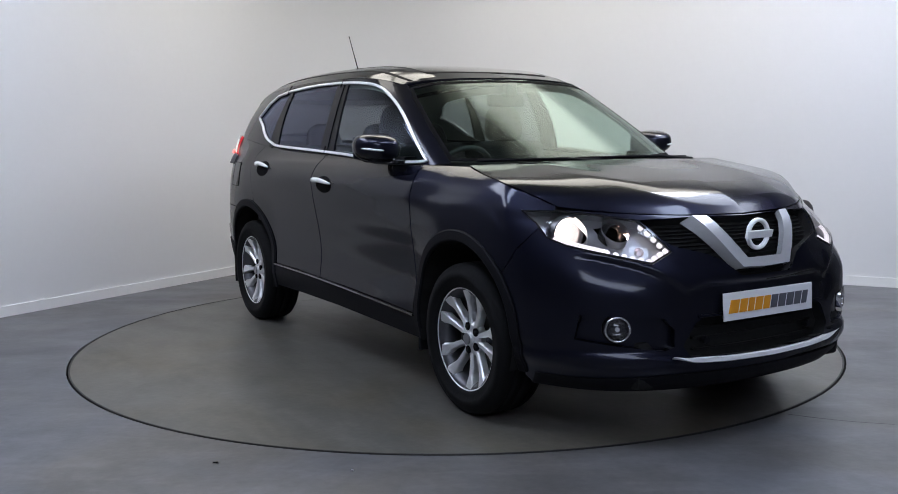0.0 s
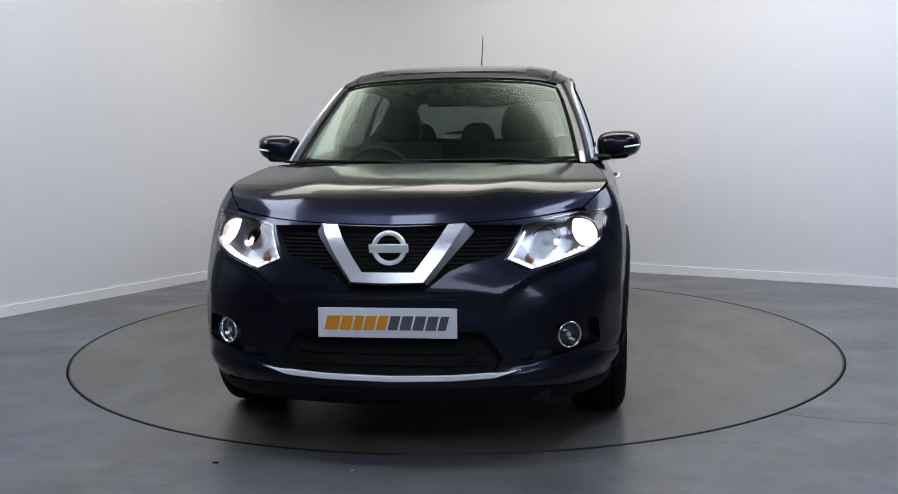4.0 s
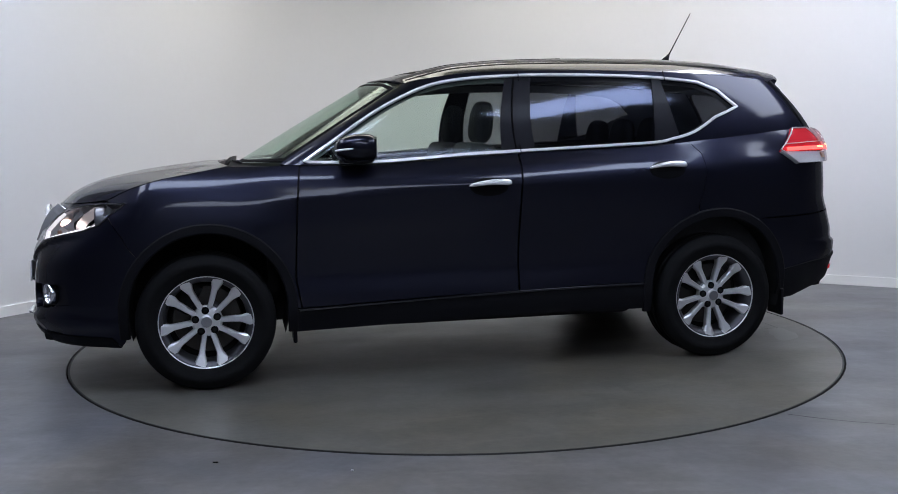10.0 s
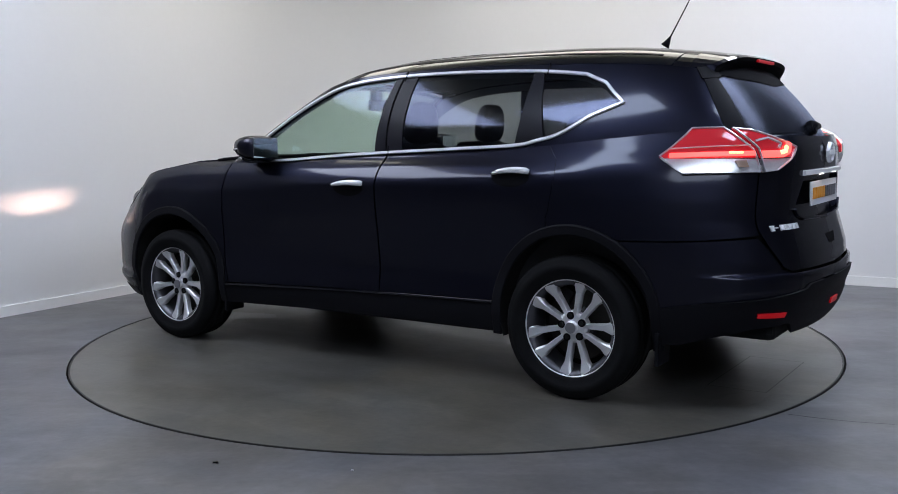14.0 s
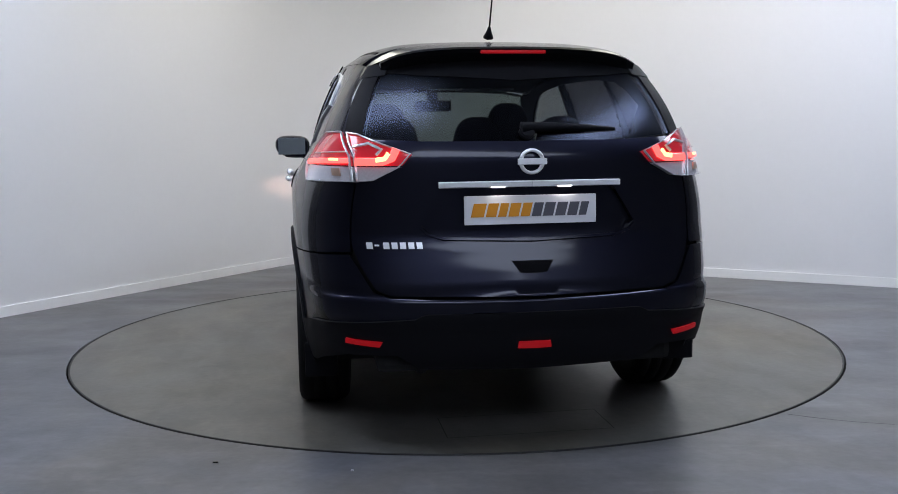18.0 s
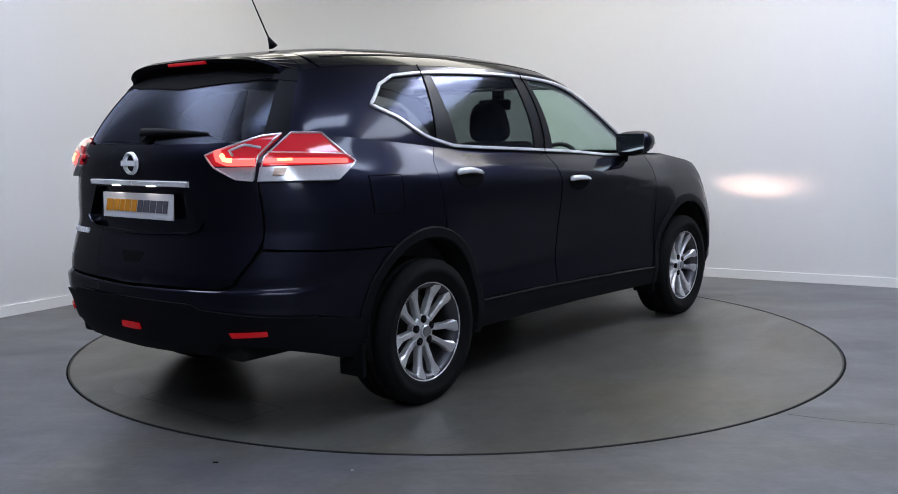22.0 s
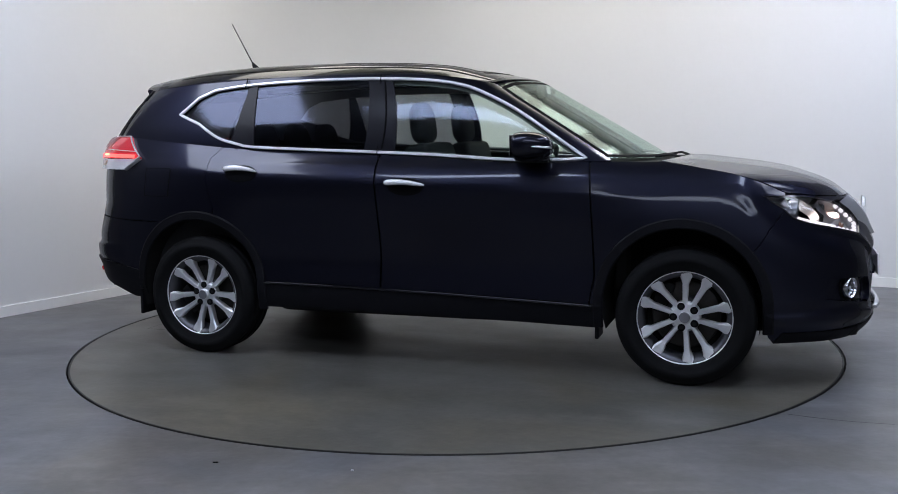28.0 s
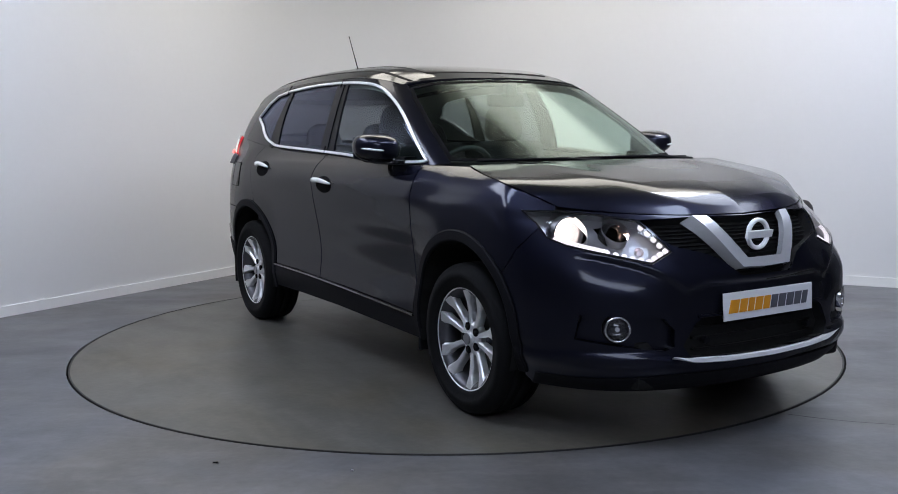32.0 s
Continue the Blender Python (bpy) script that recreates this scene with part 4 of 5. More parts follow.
rbump = both(RS.rear((0.001, .604), (.545, .614), (.61, .637), (.665, .73), (.695, .775)) + RS.side((-1.95, .764), (-1.80, .758), (-1.550, .753)) + RS.side(*arc(RX, .40, AZ, 117, 180, 14)) + RS.side((RX - .40, .30), (-1.85, .305), (-1.98, .345)) + RS.rear((.70, .385), (.52, .392), (.44, .335), (0.001, .325)))
bumper = panel("rear_bumper", RS, rbump, PAINT, hull, gap=0.001, step=0.019)
valance = both(RS.rear((0.001, .557), (.41, .556), (.435, .550), (.458, .538), (.60, .528)) + RS.side((-1.98, .50), (-1.80, .47), (RX - .40, .46), (RX - .40, .30), (-1.85, .305), (-1.98, .345)) + RS.rear((.70, .385), (.52, .392), (.44, .335), (0.001, .325)))
panel("rear_valance", RS, valance, TRIM, hull, off=0.010, hem=0.02, step=0.03, label="black plastic lower bumper")
for sg in (1, -1):
    m = (lambda P: P) if sg > 0 else mirrored
    panel("reflector", RS, m(RS.rear((.575, .447), (.706, .454), (.706, .436), (.585, .428))), RED_REFL, bumper, off=0.018, hem=0.01, label="red bumper reflector")
panel("rear_fog_lamp", RS, both(RS.rear((0.001, .442), (.062, .442), (.066, .418), (0.001, .416))), RED_REFL, bumper, off=0.018, hem=0.012, label="red rear fog lamp")

# tail lamps: outer half on the quarter, inner half on the tailgate
for sg, holder in ((1, quarters[0]), (-1, quarters[1])):
    m = (lambda P: P) if sg > 0 else mirrored
    outer = S.side((-1.752, 1.12), (-1.868, 1.240)) + S.rear((.690, 1.240), (.668, 1.15), (.660, 1.052)) + S.side((-1.861, 1.046))
    inner = S.rear((.676, 1.236), (.632, 1.228), (.449, 1.157), (.50, 1.105), (.59, 1.058), (.650, 1.052), (.656, 1.15))
    lamps = {}
    up_o = S.side((-1.756, 1.115), (-1.868, 1.240)) + S.rear((.690, 1.240), (.668, 1.15), (.663, 1.114))
    lo_o = S.side((-1.758, 1.112), (-1.861, 1.046)) + S.rear((.660, 1.052), (.663, 1.111))
    up_i = S.rear((.676, 1.236), (.632, 1.228), (.449, 1.157), (.488, 1.114), (.653, 1.114), (.656, 1.15))
    lo_i = S.rear((.490, 1.111), (.59, 1.058), (.650, 1.052), (.653, 1.111))
    for nm, upper, lower, edge in (("tail_lamp", up_o, lo_o, outer), ("tailgate_lamp", up_i, lo_i, inner)):
        lamp = lamps[nm] = panel(nm, S, m(upper), RED_LENS, hull, off=0.014, hem=0.02, gap=0.001, step=0.02, bulge=0.008, label="lit red tail lamp with clear lower part")
        panel("clear_band", S, m(lower), CLEAR_PLASTIC, lamp, off=0.016, hem=0.02, gap=0.001, step=0.02, bulge=0.006, label="clear lower lens")
        strip("lamp_rim", S, dense(m(shrink(dense(edge, .03), .004)), .03), 0.0055, 0.005, CLEAR_PLASTIC, lamp, closed=True, off=0.020)
    fold = S.side((-1.80, 1.150), (-1.95, 1.158)) + S.rear((.674, 1.162))
    strip("guide_line", S, m(fold), 0.005, 0.003, CLEAR_PLASTIC, lamps["tail_lamp"], off=0.024)
    bar_o = S.side((-1.80, 1.122), (-1.95, 1.128)) + S.rear((.672, 1.132))
    strip("tail_light", S, m(bar_o), 0.020, 0.005, RED_GLOW, lamps["tail_lamp"], off=0.022)
    hot = S.rear((.705, 1.134), (.735, 1.134))
    strip("tail_bulb", S, m(hot), 0.010, 0.005, ORANGE_GLOW, lamps["tail_lamp"], off=0.026)
    bar_i = S.rear((.648, 1.128), (.555, 1.130), (.52, 1.142), (.505, 1.170))
    strip("tail_light", S, m(bar_i), 0.030, 0.006, RED_GLOW, lamps["tailgate_lamp"], off=0.022)
    hot = S.rear((.575, 1.134), (.545, 1.138), (.530, 1.155))
    strip("tail_bulb", S, m(hot), 0.018, 0.006, ORANGE_GLOW, lamps["tailgate_lamp"], off=0.026)
    amb = S.rear((.732, 1.101), (.704, 1.102), (.702, 1.074), (.730, 1.074))
    panel("amber_lens", S, m(amb), AMBER_PALE, lamps["tail_lamp"], off=0.026, hem=0.006, step=0.02, label="amber indicator lens")
    white = S.rear((.652, 1.178), (.60, 1.190), (.555, 1.168), (.575, 1.150))
    strip("guide_line", S, m(white), 0.010, 0.004, CLEAR_PLASTIC, lamps["tailgate_lamp"], off=0.025)

# closing structure behind the rear panels
panel("inner_structure", RS, both(RS.rear((0.001, 1.19), (.60, 1.20)) + RS.side((-1.80, 1.18), (-1.30, 1.14), (-1.30, .84), (-1.62, .82), (-1.80, .74), (-1.80, .36)) + RS.rear((.55, .42), (0.001, .40))), LINER, hull, off=-0.036, hem=0.0, step=0.06)

# tailgate fittings
bar = RS.rear((.355, 1.041), (.2, 1.042))
strip("chrome_bar", RS, bar + RS.rear((0.001, 1.042)), 0.024, 0.016, WINDOW_CHROME, tailgate)
strip("chrome_bar", RS, mirrored(bar + RS.rear((0.001, 1.042))), 0.024, 0.016, WINDOW_CHROME, tailgate)
for sx in (1, -1):
    strip("lower_crease", RS, [(sx * a, b) for a, b in RS.rear((.425, .884), (.40, .855), (.34, .835), (0.001, .824))], 0.013, 0.012, PAINT, tailgate)
for sy in (.13, -.13):
    part("plate_lamp", box(-2.272, sy, 1.0298, .012, .050, .0024), PLATE_LAMP, tailgate, "small lit number plate lamp")
notch = both(RS.rear((0.001, .748), (.082, .748), (.052, .703), (0.001, .702)))
panel("hand_grip", RS, notch, GAP, tailgate, off=0.002, hem=0.003, step=0.02, label="black hand grip")
for k in range(7):
    y0 = .628 - k * .031
    h = RS.rear((y0, .823), (y0 - .022, .823), (y0 - .024, .799), (y0 - .002, .799))
    if k == 1:
        h = RS.rear((y0, .815), (y0 - .016, .815), (y0 - .016, .809), (y0, .809))
    panel("badge_bar", RS, h, WINDOW_CHROME, tailgate, off=0.006, hem=0.006, step=0.02)


def badge(x, z, r, parent, tilt):
    """Round chrome badge: a ring with a plain bar across."""
    vv, ff = lathe([(r * .72, -.006), (r * .74, .006), (r * .86, .012), (r * .98, .006), (r, -.006)], 48)
    sgn = 1 if x > 0 else -1
    M = pose(x, 0, z, 0, tilt, -90 if sgn > 0 else 90)
    b = mesh_ob("badge", [M @ Vector(p) for p in vv], ff, WINDOW_CHROME, parent, "round chrome badge ring", smooth=True)
    M2 = pose(x + sgn * .006, 0, z, 0, tilt, 0)
    part("badge_bar", box(0, 0, 0, .014, r * 2.25, r * .48, .003, m=None), WINDOW_CHROME, b).matrix_basis = M2
    return b


xf = float(S.at(0.0, .815)[0][0])
badge(xf + .012, .815, .066, hull, 14)
xr = float(RS.at(0.0, 1.126)[0][0])
badge(xr - .012, 1.126, .050, hull, 4)


def number_plate(M, parent):
    """White plate with a row of plain slanted bars, orange then grey."""
    p = part("number_plate", box(0, 0, 0, .008, .52, .111, .003), PLATE, parent, "white plate with an orange and a grey row of bars")
    p.matrix_basis = M
    y = -.236
    for k, w in enumerate((.054, .044, .036, .044, .040, .040, .044, .044, .042, .034)):
        y += w / 2 + .005
        bm = box(0, 0, 0, .003, w - .004, .052)
        for v in bm.verts:
            v.co.y += v.co.z * 0.25
            v.co += Vector((.0055, y, .0))
        part("plate_bar", bm, PLATE_ORANGE if k < 5 else PLATE_GREY, p)
        y += w / 2 - .001


number_plate(pose(2.262, 0, .546, 0, -3, 0), hull)
number_plate(pose(-2.258, 0, .942, 0, -2, 180), hull)

# wheel-arch mouldings
for cx, nm in ((FX, "front_arch_moulding"), (RX, "rear_arch_moulding")):
    pth = S.side((cx + .402, .27), (cx + .402, .33), *arc(cx, .402, AZ, 0, 180, 40), (cx - .402, .33), (cx - .402, .27))
    pair_strip(nm, S, pth, 0.05, 0.011, TRIM, label="black plastic arch moulding")
for cx, z1 in ((FX - .42, .20), (RX - .42, .20)):
    for sg in (1, -1):
        part("mud_flap", box(cx + .01, sg * .805, .28, .02, .14, .15, .008), TRIM, hull, "black rubber mud flap")

# wheel housings and underside
for cx in (FX, RX):
    for sg in (1, -1):
        vv, ff = [], []
        for y in (.52, .885):
            for a in np.linspace(-20, 200, 25):
                vv.append((cx + .385 * math.cos(math.radians(a)), sg * y, AZ + .385 * math.sin(math.radians(a))))
        for i in range(24):
            ff.append((i, i + 1, 26 + i, 25 + i))
        ff.append(tuple(range(25)))
        mesh_ob("wheel_housing", vv, ff, LINER, hull)
part("underbody", box(0, 0, .33, 1.8, 1.56, .16, .03), LINER, hull)
part("underbody", box(1.88, 0, .33, .55, 1.2, .2, .03), LINER, hull)
part("underbody", box(-1.95, 0, .38, .5, 1.2, .14, .03), LINER, hull)
part("underbody", box(1.35, 0, .38, .7, 1.0, .2, .03), LINER, hull)
part("underbody", box(-1.36, 0, .40, .9, 1.0, .2, .03), LINER, hull)
part("axle", cyl((-1.3525, 0, .33), (0, 1, 0), .035, 1.4, 12), LINER, hull)
tube("exhaust", [(-1.6, .42, .33), (-2.0, .42, .33), (-2.14, .42, .315)], .028, LINER, hull, label="steel exhaust pipe")

# ---- bonnet, cowl, roof ----
BL = [(0.004, v) for v in np.linspace(-.757, .757, 21)] + [(.826, v) for v in np.linspace(.757, -.757, 21)]
bonnet = panel("bonnet", BONNET, BL, PAINT, hull, step=0.026, hem=0.02, label="dark blue bonnet")
vv, ff = [], []
for t in np.linspace(-1, 1, 25):
    y = .70 * t
    vv += [(1.275 - .06 * t * t, y, 1.088), (1.22 - .07 * t * t, y, 1.080), (1.20 - .24 * t * t, y * 1.0, 1.083), (1.17 - .24 * t * t, y, 1.10)]
for i in range(24):
    for k in range(3):
        ff.append((i * 4 + k, i * 4 + k + 1, i * 4 + 5 + k, i * 4 + 4 + k))
mesh_ob("cowl", vv, ff, TRIM, hull, "black plastic windscreen cowl")
for y0, y1 in ((.60, -.05), (-.02, -.62)):
    tube("wiper_arm", [(1.235, y0, 1.092), (1.215, (y0 * 2 + y1) / 3, 1.112), (1.195, y1, 1.112)], [.010, .007, .005], TRIM, hull, 8, "black wiper arm")
    tube("wiper_blade", [(1.20 - .10 * (y0 + .05) ** 2, y0 + .03, 1.104), (1.195, (y0 + y1) / 2, 1.106), (1.185, y1 - .08, 1.112)], .006, TRIM, hull, 8, "black wiper blade")

RL = [(.004, v) for v in np.linspace(-.617, .617, 19)] + [(2.176, v) for v in np.linspace(.617, -.617, 19)]
sun = [(.20, -.40), (.20, .40), (1.02, .42), (1.02, -.42)]
roof = panel("roof", ROOF, RL, PAINT, hull, step=0.035, hem=0.015, label="dark blue roof")
panel("sunroof", ROOF, sun, GLOSS_BLACK, roof, step=0.04, off=0.002, hem=0.003, label="dark glass sunroof panel")
strip("sunroof_deflector", ROOF, [(.17, -.40), (.17, .40)], 0.02, 0.002, TRIM, roof, off=0.001)
for sg in (1, -1):
    strip("roof_channel", ROOF, [(a, sg * b) for a, b in ((.05, .55), (.5, .545), (1.2, .545), (2.1, .54))], 0.018, 0.002, TRIM, roof, label="black roof channel trim")
tube("aerial", [(-1.455, 0, 1.672), (-1.470, 0, 1.695), (-1.482, 0, 1.715)], [.024, .013, .006], TRIM, hull, 12, "black aerial base")
tube("aerial_mast", [(-1.480, 0, 1.71), (-1.53, 0, 1.80), (-1.585, 0, 1.90), (-1.62, 0, 1.965)], [.0042, .0036, .003, .0026], TRIM, hull, 8, "thin whip aerial")

# spoiler over the rear window
vv, ff = [], []
ts = np.linspace(-1, 1, 33)
for t in ts:
    a = abs(t)
    y = .592 * t
    zt = 1.620 - .100 * (.22 * a ** 2 + .78 * a ** 6.5)
    tipx = -1.972 + .065 * a ** 5
    tipz = 1.582 - .055 * (.3 * a ** 2 + .7 * a ** 6)
    vv += [(-1.70, y, zt + .004), (-1.80, y, zt - .008), (tipx + .02, y * .905, tipz + .004), (tipx, y * .905, tipz - .006), (tipx + .01, y * .905, tipz - .022), (-1.925 + .03 * a, y * .905, tipz - .06), (-1.90 + .06 * a ** 3, y * .925, 1.470 + .030 * a ** 3), (-1.70, y * .925, 1.50)]
for i in range(32):
    for k in range(8):
        l = (k + 1) % 8
        ff.append((i * 8 + k, i * 8 + l, i * 8 + 8 + l, i * 8 + 8 + k))
ff += [tuple(range(8)), tuple(reversed([32 * 8 + k for k in range(8)]))]
spoiler = mesh_ob("roof_spoiler", vv, [f for k, f in enumerate(ff) if k >= 256 or k % 8 in (0, 1, 2)], PAINT, hull, "dark blue roof spoiler")
mesh_ob("spoiler_underside", vv, [f for k, f in enumerate(ff) if k < 256 and k % 8 not in (0, 1, 2)], GAP, spoiler, "black spoiler underside")
part("brake_light", box(-1.968, 0, 1.563, .016, .27, .014, .004), RED_REFL, spoiler, "red high brake light")

# ---- windows ----
K = CABIN_TOP
dlo_low = [(.85, 1.105), (.74, 1.100), (.44, 1.102), (.085, 1.126), (-.256, 1.143), (-.689, 1.161), (-1.02, 1.176), (-1.13, 1.195), (-1.258, 1.230), (-1.40, 1.31), (-1.545, 1.366)]
dlo_up = [(-1.44, 1.460), (-1.335, 1.503), (-1.099, 1.527), (-.705, 1.541), (-.298, 1.539), (.018, 1.519), (.198, 1.483), (.348, 1.420), (.50, 1.338), (.713, 1.197)]
low_k, up_k = K.side(*dlo_low), K.side(*dlo_up)
dlo = curved(low_k[:-1], 4) + [low_k[-1]] + [up_k[0]] + curved(up_k[1:], 4)[0:]
A_in = [K.front((.708, 1.125))[0], K.front((.535, 1.50))[0]]
ws_half = [(0, .012)] + [(K.front((y, z))[0][0], .012 + .0 * z) for y, z in ((.3, 1.10), (.5, 1.10), (.708, 1.11))] + [(K.front((.668, 1.28))[0]), (K.front((.622, 1.42))[0]), (K.front((.590, 1.486))[0])]
ws_half = ws_half + [(K.front((.44, 1.515))[0][0], VH - .012), (0, VH - .012)]
screen = both(ws_half)
panel("windscreen", K, screen, SCREEN, hull, step=0.05, hem=0.0, label="clear greenish windscreen")
strip("screen_border", K, dense(shrink(dense(screen, .05), .012), .05), 0.022, 0.001, GAP, hull, closed=True, off=0.0005, label="black windscreen border")
rg_half = [(UL, .004)] + [(K.rear((y, z))[0]) for y, z in ((.45, 1.208), (.630, 1.228), (.603, 1.33), (.570, 1.42), (.540, 1.485))] + [(UL, VH - .04)]
rw = rg_half
for sg in (1, -1):
    m = (lambda P: P) if sg > 0 else mirrored
    rp = panel("rear_window", K, m(rw), REAR_GLASS, hull, step=0.05, hem=0.0, label="dark tinted rear window")
    panel("upper_body", K, m([(A_in[0][0], 0.0), ws_half[3], ws_half[4], ws_half[5], ws_half[6], (ws_half[6][0], VH)] + [(u, VH) for u in np.linspace(ws_half[6][0], rw[5][0], 30)[1:]] +
                                       [rw[5], rw[4], rw[3], rw[2], (rw[2][0], 0.0)]), PAINT, hull, holes=[m(dlo)], step=0.03, hem=0.02, label="dark blue pillars and roof edge")
    band = [(UL, VH - .145), (K.rear((.30, 1.462))[0]), (K.rear((.40, 1.466))[0]), (K.rear((.455, 1.474))[0]), (K.rear((.545, 1.478))[0]), (rw[5][0] - .01, VH - .02), (rw[5][0] - .01, VH), (UL, VH)]
    panel("window_band", K, m(band), GAP, hull, step=0.05, off=0.004, hem=0.003, label="black band at the top of the rear window")
    panel("pillar_band", K, m([rw[2], rw[3], rw[4], rw[5]] + [(a - .075, b) for a, b in (rw[5], rw[4], rw[3], rw[2])]), TRIM, hull, step=0.03, off=0.004, hem=0.004, label="black rear pillar trim")
    panel("spoiler_winglet", K, m([(rw[5][0] + .03, rw[5][1] - .03), (rw[5][0] + .03, VH), (rw[5][0] - .085, VH), (rw[5][0] - .085, rw[5][1] - .03)]), TRIM, hull, step=0.03, off=0.007, hem=0.007, label="black spoiler winglet")
    strip("window_trim", K, m(dlo), 0.016, 0.008, WINDOW_CHROME, hull, closed=True, off=0.003, label="satin chrome window surround")
    for xa, xb in ((-.262, -.300), (-1.125, -1.135)):
        for z0, z1 in ((1.118, 1.175), (1.51, 1.56)):
            e0, e1 = K.side((xa + (xb - xa) * (z0 - 1.12) / .44, z0), (xa + (xb - xa) * (z1 - 1.12) / .44, z1))
            strip("trim_joint", K, m([e0, e1]), 0.004, 0.003, GAP, hull, off=0.0105)
    b0, b1 = K.side((-.172, 1.145), (-.235, 1.545))
    b2, b3 = K.side((-.352, 1.15), (-.372, 1.545))
    c0, c1 = K.side((-1.022, 1.175), (-1.062, 1.535))
    d0, d1 = K.side((-1.175, 1.20), (-1.110, 1.535))

    def between(a, b):
        """Cut of the window outline between two slanting lines."""
        P = np.array(dense(dlo, .03))
        def line(l, v):
            return l[0][0] + (l[1][0] - l[0][0]) * (v - l[0][1]) / (l[1][1] - l[0][1])
        out = []
        for x, y in P:
            lo = line(a, y) if a else -9
            hi = line(b, y) if b else 9
            out.append((min(max(x, lo), hi), y))
        return out
    # u rises towards the rear on the left side
    g1 = between(None, (b0, b1))
    bp = between((b0, b1), (b2, b3))
    g2 = between((b2, b3), (c0, c1))
    cp = between((c0, c1), (d0, d1))
    g3 = between((d0, d1), None)
    door_f, door_r = (fd[0], rd[0]) if sg > 0 else (fd[1], rd[1])
    panel("door_glass", K, m(g1), CLEAR, door_f, step=0.05, hem=0.0, off=-0.006, label="clear front side window")
    panel("door_pillar", K, m(bp), PILLAR, door_f, step=0.05, hem=0.01, off=0.0, label="black door pillar")
    panel("door_glass", K, m(g2), PRIVACY, door_r, step=0.05, hem=0.0, off=-0.006, label="dark tinted rear side window")
    panel("door_pillar", K, m(cp), PILLAR, door_r, step=0.05, hem=0.01, off=0.0, label="black door pillar")
    panel("quarter_glass", K, m(g3), PRIVACY, hull, step=0.05, hem=0.0, off=-0.006, label="dark tinted quarter window")
    strip("pillar_seam", K, m(K.side((-.250, 1.15), (-.285, 1.56))), 0.008, 0.002, GAP, door_f, off=0.002)
    # inner lining of the pillars
    panel("pillar_lining", K, m([(A_in[0][0], 0.03), ws_half[3], ws_half[4], ws_half[6], (ws_half[6][0], VH)] + [(u, VH) for u in np.linspace(ws_half[6][0], rw[5][0], 20)[1:]] + [rw[5], rw[3], rw[2], (rw[2][0], .03)]), LINING, hull,
          holes=[m(shrink(dense(dlo, .04), .02))], step=0.06, hem=0.0, off=-0.03)
    # handles
    for nm, a, b, dr in (("door_handle", (.035, .974), (-.180, .984), door_f), ("door_handle", (-.955, 1.040), (-1.155, 1.050), door_r)):
        pa, pb = S.side(a, b)
        cup = [((pa[0] + pb[0]) / 2 + .10 * math.cos(t), (pa[1] + pb[1]) / 2 - .014 + .046 * math.sin(t)) for t in np.linspace(0, 2 * math.pi, 24, endpoint=False)]
        panel("handle_cup", S, m(cup), GAP, dr, step=0.02, off=0.003, hem=0.006)
        hp = [m([(pa[0] + (pb[0] - pa[0]) * k, pa[1] + (pb[1] - pa[1]) * k + .005 * math.sin(math.pi * k))])[0] for k in (0, .06, .2, .4, .6, .8, .94, 1)]
        rise = (.006, .016, .024, .028, .029, .027, .022, .012)
        tube(nm, [Vector(S.at(*p)[0]) + Vector(S.normal(*p)[0]) * h for p, h in zip(hp, rise)], [.004, .008, .011, .013, .0145, .0155, .0155, .012], HANDLE, dr, 12, "chrome door handle")
    # mirror
    M = pose(.600, sg * .912, 1.168, 0, 0, -sg * 4)
    bm = bmesh.new()
    bmesh.ops.create_uvsphere(bm, u_segments=28, v_segments=16, radius=1)
    for v in bm.verts:
        d = v.co.copy()
        p = 2.0 / 3.4
        c = Vector([math.copysign(abs(k) ** p, k) for k in d])
        k = 1 - 0.22 * max(0, c.x)
        c = Vector((c.x * .108, c.y * .112 * k, c.z * .074 * k - (-.026 * max(0, sg * c.y) if c.z < 0 else .006 * max(0, -sg * c.y))))
        if c.x < -.085:
            c.x = -.085 + (c.x + .085) * .2
        v.co = c
    mr = part("door_mirror", bm, PAINT, hull, "dark blue door mirror with chrome indicator strip", True)
    mr.matrix_basis = M
    part("mirror_glass", box(-.0905, 0, .004, .003, .175, .108, .001), MIRROR, mr, "mirror glass")
    part("mirror_shell", box(-.005, -sg * .02, -.044, .15, .14, .05, .02), TRIM, mr, "black lower mirror shell")
    pts = []
    for t in np.linspace(8, 86, 16):
        cx_, cy_ = math.cos(math.radians(t)) ** .588, math.sin(math.radians(t)) ** .588
        k = 1 - .22 * cx_
        pts.append((cx_ * .108, sg * cy_ * .112 * k, -.010 + .012 * (t / 86)))
    tube("indicator_strip", pts, [.002, .004] + [.0055] * 12 + [.004, .002], WINDOW_CHROME, mr, 8, "chrome indicator strip")
    part("mirror_foot", box(.63, sg * .80, 1.110, .11, .14, .035, .014), GLOSS_BLACK, door_f)
